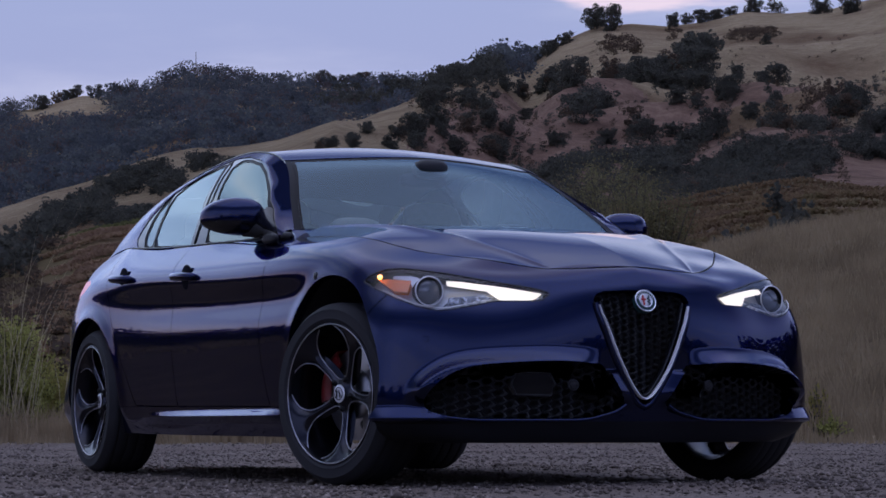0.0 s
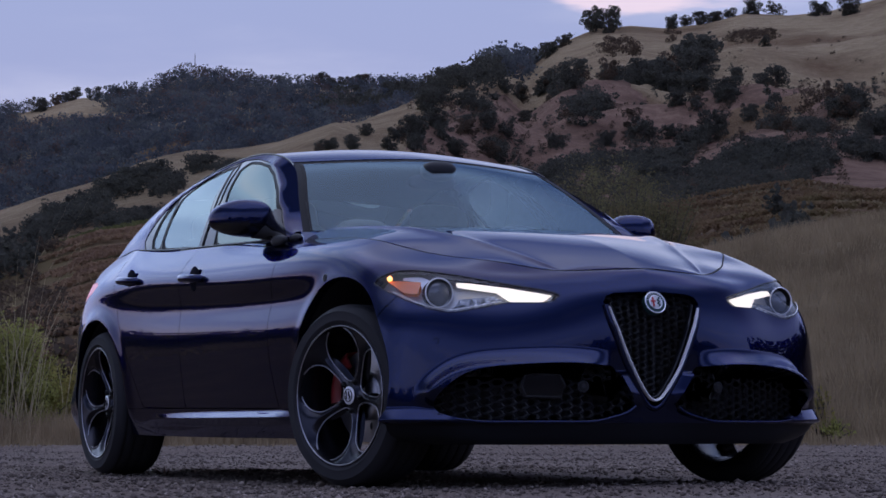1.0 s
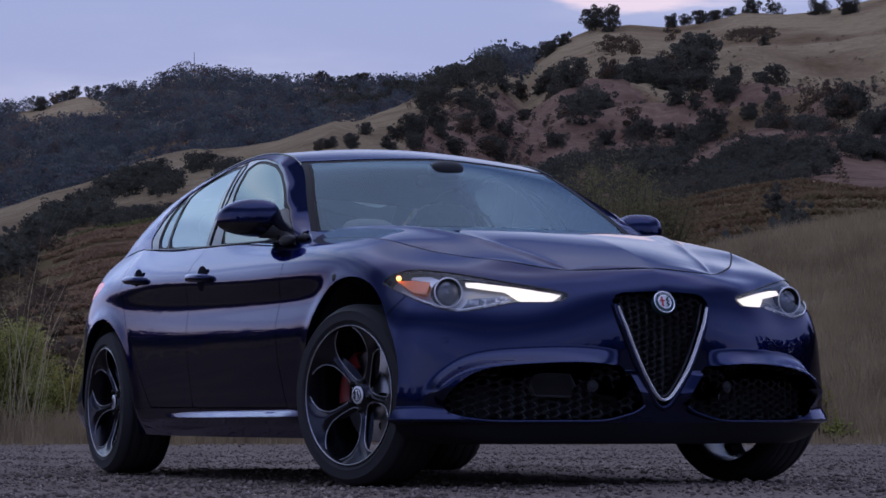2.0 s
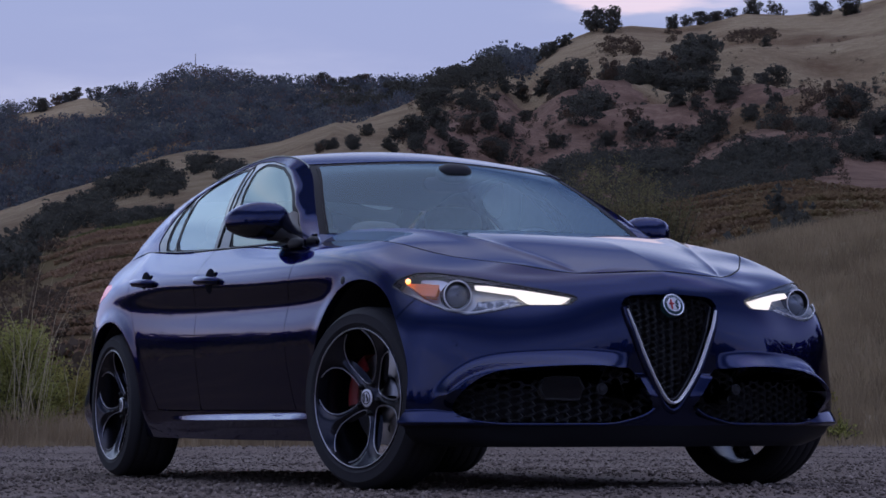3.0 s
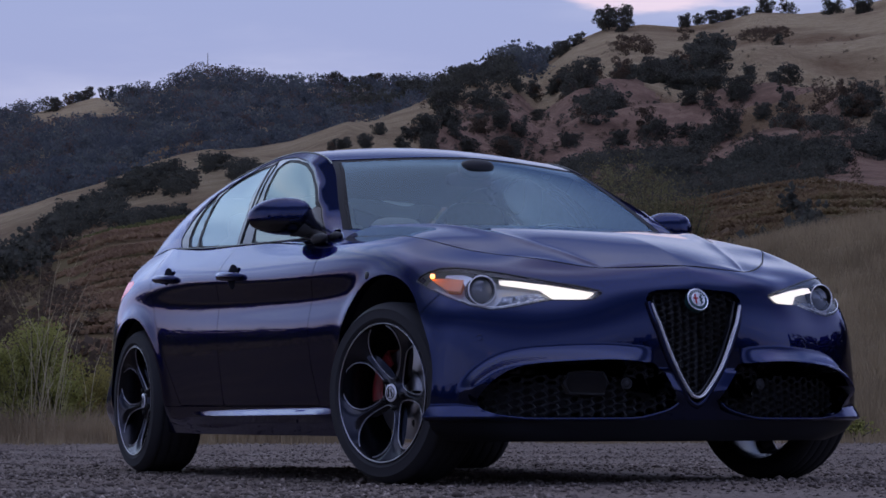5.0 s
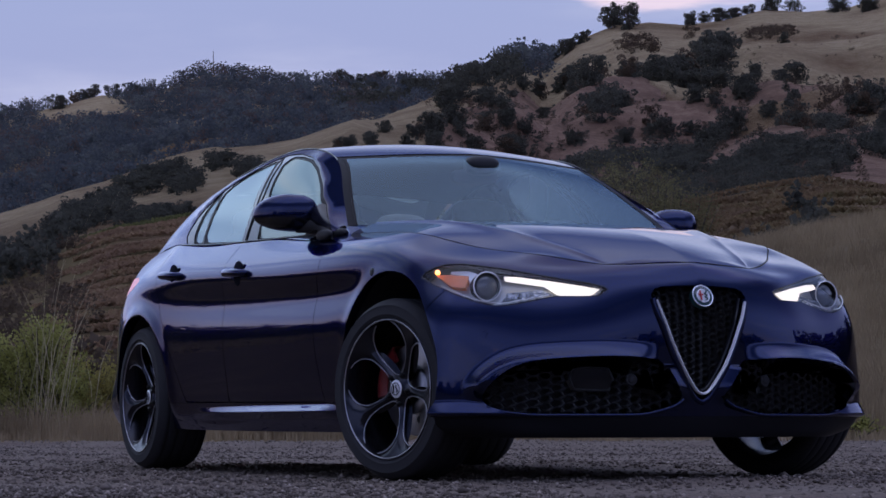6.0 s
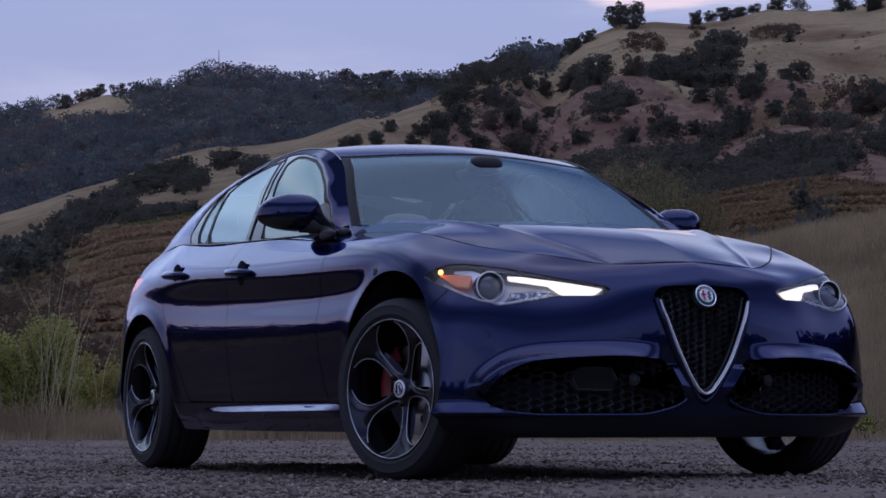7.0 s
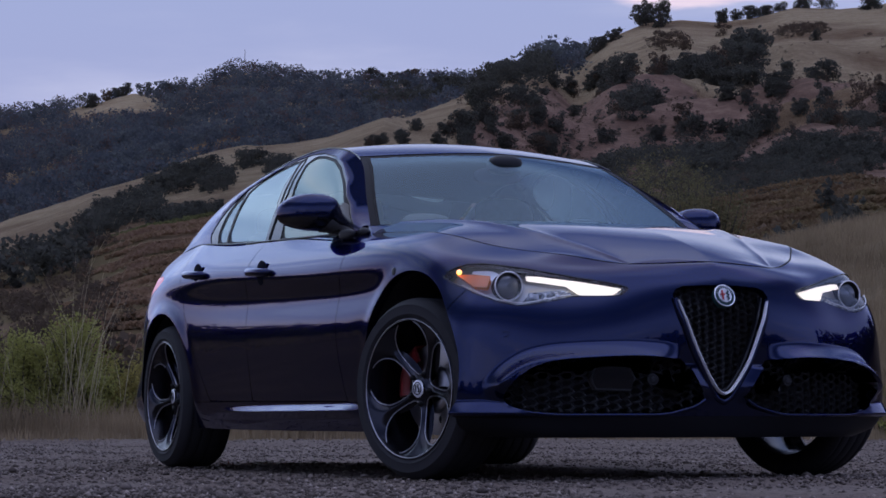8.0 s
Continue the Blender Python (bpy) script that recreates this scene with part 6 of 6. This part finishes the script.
# ---- verge: grass, stalks, shrubs ----
STRAW = leafy("dry_straw", 0.8, [(0.3, (0.19, 0.142, 0.086)), (0.7, (0.43, 0.33, 0.20))])
SHRUB = leafy("shrub_leaves", 3, [(0.3, (0.165, 0.165, 0.042)), (0.7, (0.449, 0.436, 0.146))])
SHRUB_Y = leafy("yellowing_shrub_leaves", 3, [(0.3, (0.18, 0.155, 0.05)), (0.7, (0.44, 0.37, 0.12))])


STALK = leafy("bleached_stalks", 0.8, [(0.3, (0.34, 0.28, 0.17)), (0.7, (0.60, 0.50, 0.32))])


def blades(b, r, n_each, h0, h1, width, seed, lean=.35):
    """Bent grass blades in tufts."""
    rng = np.random.RandomState(seed)
    base = np.repeat(place(b, r), n_each, 0)
    n = len(base)
    base = base + np.concatenate([rng.normal(0, .05, (n, 2)), np.zeros((n, 1))], 1)
    h = rng.uniform(h0, h1, n) * rng.uniform(.6, 1.1, n)
    t = rng.uniform(0, 2 * np.pi, n)
    d = np.stack([np.cos(t), np.sin(t), 0 * t], 1)
    s = np.stack([np.sin(HEADING) + 0 * t, -np.cos(HEADING) + 0 * t, 0 * t], 1) + rng.normal(0, .3, (n, 3)) * [1, 1, 0]
    w = width * rng.uniform(.6, 1.2, n)[:, None]
    mid = base + d * (h * lean * .35)[:, None] + np.stack([0 * h, 0 * h, h * .6], 1)
    tip = base + d * (h * lean)[:, None] + np.stack([0 * h, 0 * h, h], 1)
    V = np.stack([base - s * w, base + s * w, mid - s * w * .8, mid + s * w * .8, tip], 1).reshape(-1, 3)
    i = np.arange(n)[:, None] * 5
    F = np.concatenate([i + [0, 1, 3], i + [0, 3, 2], i + [2, 3, 4]])
    N = np.tile([.45, -.2, .87], (n, 1)) + rng.normal(0, .25, (n, 3))
    N /= np.linalg.norm(N, axis=1, keepdims=True)
    return V, None, F


rng = np.random.RandomState(11)
parts_ = []
m = 13000
parts_.append(blades(rng.uniform(3, 14, m), 25 + 38 * rng.uniform(0, 1, m) ** .8, 5, .12, .42, .006, 12))
m = 6500
parts_.append(blades(rng.uniform(-14, 5, m), 24.9 + rng.uniform(0, 1, m) ** 1.5 * 9, 6, .10, .46, .004, 13))
m = 900
parts_.append(blades(rng.uniform(-14, 14, m), rng.uniform(24.0, 25.6, m), 4, .04, .16, .005, 14))
m = 2500
parts_.append(blades(np.where(rng.rand(m) < .5, rng.uniform(-60, -14, m), rng.uniform(14, 60, m)), rng.uniform(23, 40, m), 4, .2, .6, .012, 15))
tagged(piece("dry_grass", join(*parts_), STRAW), "tall dry straw-coloured grass beyond the gravel", "grass", kind="stuff")
seeds = [(-9.75, 25.3, 17, 2.37), (-9.35, 25.3, 9, 1.72), (-10.6, 25.6, 6, 1.40), (-8.6, 25.8, 5, 1.18), (-11.6, 25.6, 7, 1.40), (-9.9, 25.4, 8, 1.18)]
for b, r, n, h in seeds:
    g = blades(np.full(n, b) + np.random.RandomState(int(n)).normal(0, .22, n), np.full(n, r), 1, h * .45, h * 1.25, .0028, 300 + n, .34)
    tagged(piece("grass_clump", g, STALK), "tall pale dry grass stalks beside a shrub", "grass", "dry grass clumps")
rg = np.random.RandomState(17)
for b, r, n, h in ((9.05, 25, 26, .8), (9.5, 26, 30, 1.0), (10.2, 26, 20, .9), (8.6, 27, 16, .9)):
    g = blades(np.full(n, b) + rg.normal(0, .2, n), np.full(n, r), 1, h * .5, h, .005, 400 + n, .3)
    tagged(piece("grass_clump", g, STRAW), "dry grass stalks on the bank", "grass", "dry grass clumps")


def shrub(b, r, wide, tall, n, leaf, m, seed, label):
    rng = np.random.RandomState(seed)
    o = place(np.array(b), np.array(r))
    ob = tagged(new("shrub"), label, "shrub", "roadside shrubs")
    ob.matrix_basis = Matrix.Translation(o.tolist())
    stems, C, N = [], [], []
    for k in range(26):
        t, q = rng.uniform(0, 6.28), rng.uniform(.1, 1)
        tip = np.array([wide * q * math.cos(t), wide * q * math.sin(t), tall * (1.05 - .55 * q * q) * rng.uniform(.75, 1.05)])
        L = natural([(0, 0, -.03), tip * [.35, .35, .5], tip], 4)
        stems.append(tube(L, np.linspace(.011, .003, len(L)), 4))
        u = rng.uniform(.28, 1.0, n // 26) ** .7
        c = np.stack([np.interp(u, np.linspace(0, 1, len(L)), L[:, j]) for j in range(3)], 1) + rng.normal(0, .055 * wide / .7, (len(u), 3))
        C.append(c)
        v = c - [0, 0, tall * .3]
        N.append(v / (np.linalg.norm(v, axis=1, keepdims=True) + 1e-9))
    piece("branchwork", join(*stems), BARK, ob)
    C, N = np.concatenate(C), np.concatenate(N)
    C[:, 2] = np.maximum(C[:, 2], .02)
    piece("foliage", quads(C, rng.uniform(.6, 1.3, len(C)) * leaf, N, .6, rng=rng), m, ob)


shrub(-9.75, 26.1, 0.71, 1.25, 11000, 0.043, SHRUB, 1, "rounded yellow-green shrub at the gravel edge")
shrub(-10.9, 26.4, 0.62, 1.07, 7500, 0.043, SHRUB, 2, "green shrub at the gravel edge")
shrub(-8.6, 26.7, 0.56, 0.91, 6500, 0.041, SHRUB_Y, 3, "low yellowing shrub in dry grass")
shrub(-9.2, 25.8, 0.45, 0.67, 4200, 0.041, SHRUB, 4, "low green shrub in dry grass")
shrub(-12.0, 26.4, 0.64, 0.91, 3200, 0.059, SHRUB, 5, "green shrub at the gravel edge")
shrub(-7.9, 27.1, 0.43, 0.81, 2200, 0.054, SHRUB_Y, 6, "low yellowing shrub in dry grass")
shrub(9.0, 25.2, .18, .55, 700, .05, SHRUB_Y, 7, "small leafy plant at the foot of a bank")
shrub(9.3, 25.0, .22, .24, 600, .05, SHRUB, 8, "small green plant at the foot of a bank")


# ---- loose stones ----
def stones(n, seed):
    rng = np.random.RandomState(seed)
    b = rng.uniform(-13, 13, n)
    r = 6.5 + 18.5 * rng.uniform(0, 1, n) ** 1.35
    c = place(b, r)
    s = .003 + .009 * rng.uniform(0, 1, n) ** 3.0 + .010 * (rng.uniform(0, 1, n) > .985)
    o = np.array([(1, 0, 0), (-1, 0, 0), (0, 1, 0), (0, -1, 0), (0, 0, 1), (0, 0, -1)], float)
    V = o[None] * s[:, None, None] * rng.uniform(.55, 1.25, (n, 6, 1)) * [1.2, 1.2, .8]
    t = rng.uniform(0, 6.28, n)
    ct, st = np.cos(t)[:, None], np.sin(t)[:, None]
    x, y = V[..., 0] * ct - V[..., 1] * st, V[..., 0] * st + V[..., 1] * ct
    V = np.stack([x, y, V[..., 2] + s[:, None] * .25], -1) + c[:, None]
    f = np.array([(0, 2, 4), (2, 1, 4), (1, 3, 4), (3, 0, 4), (2, 0, 5), (1, 2, 5), (3, 1, 5), (0, 3, 5)])
    F = (np.arange(n)[:, None, None] * 6 + f[None]).reshape(-1, 3)
    me = mesh_of("loose_gravel", V.reshape(-1, 3), F)
    me.materials.append(STONE)
    return tagged(new("loose_gravel", me), "loose grey gravel stones on the lay-by", "gravel", kind="stuff")


stones(34000, 5)
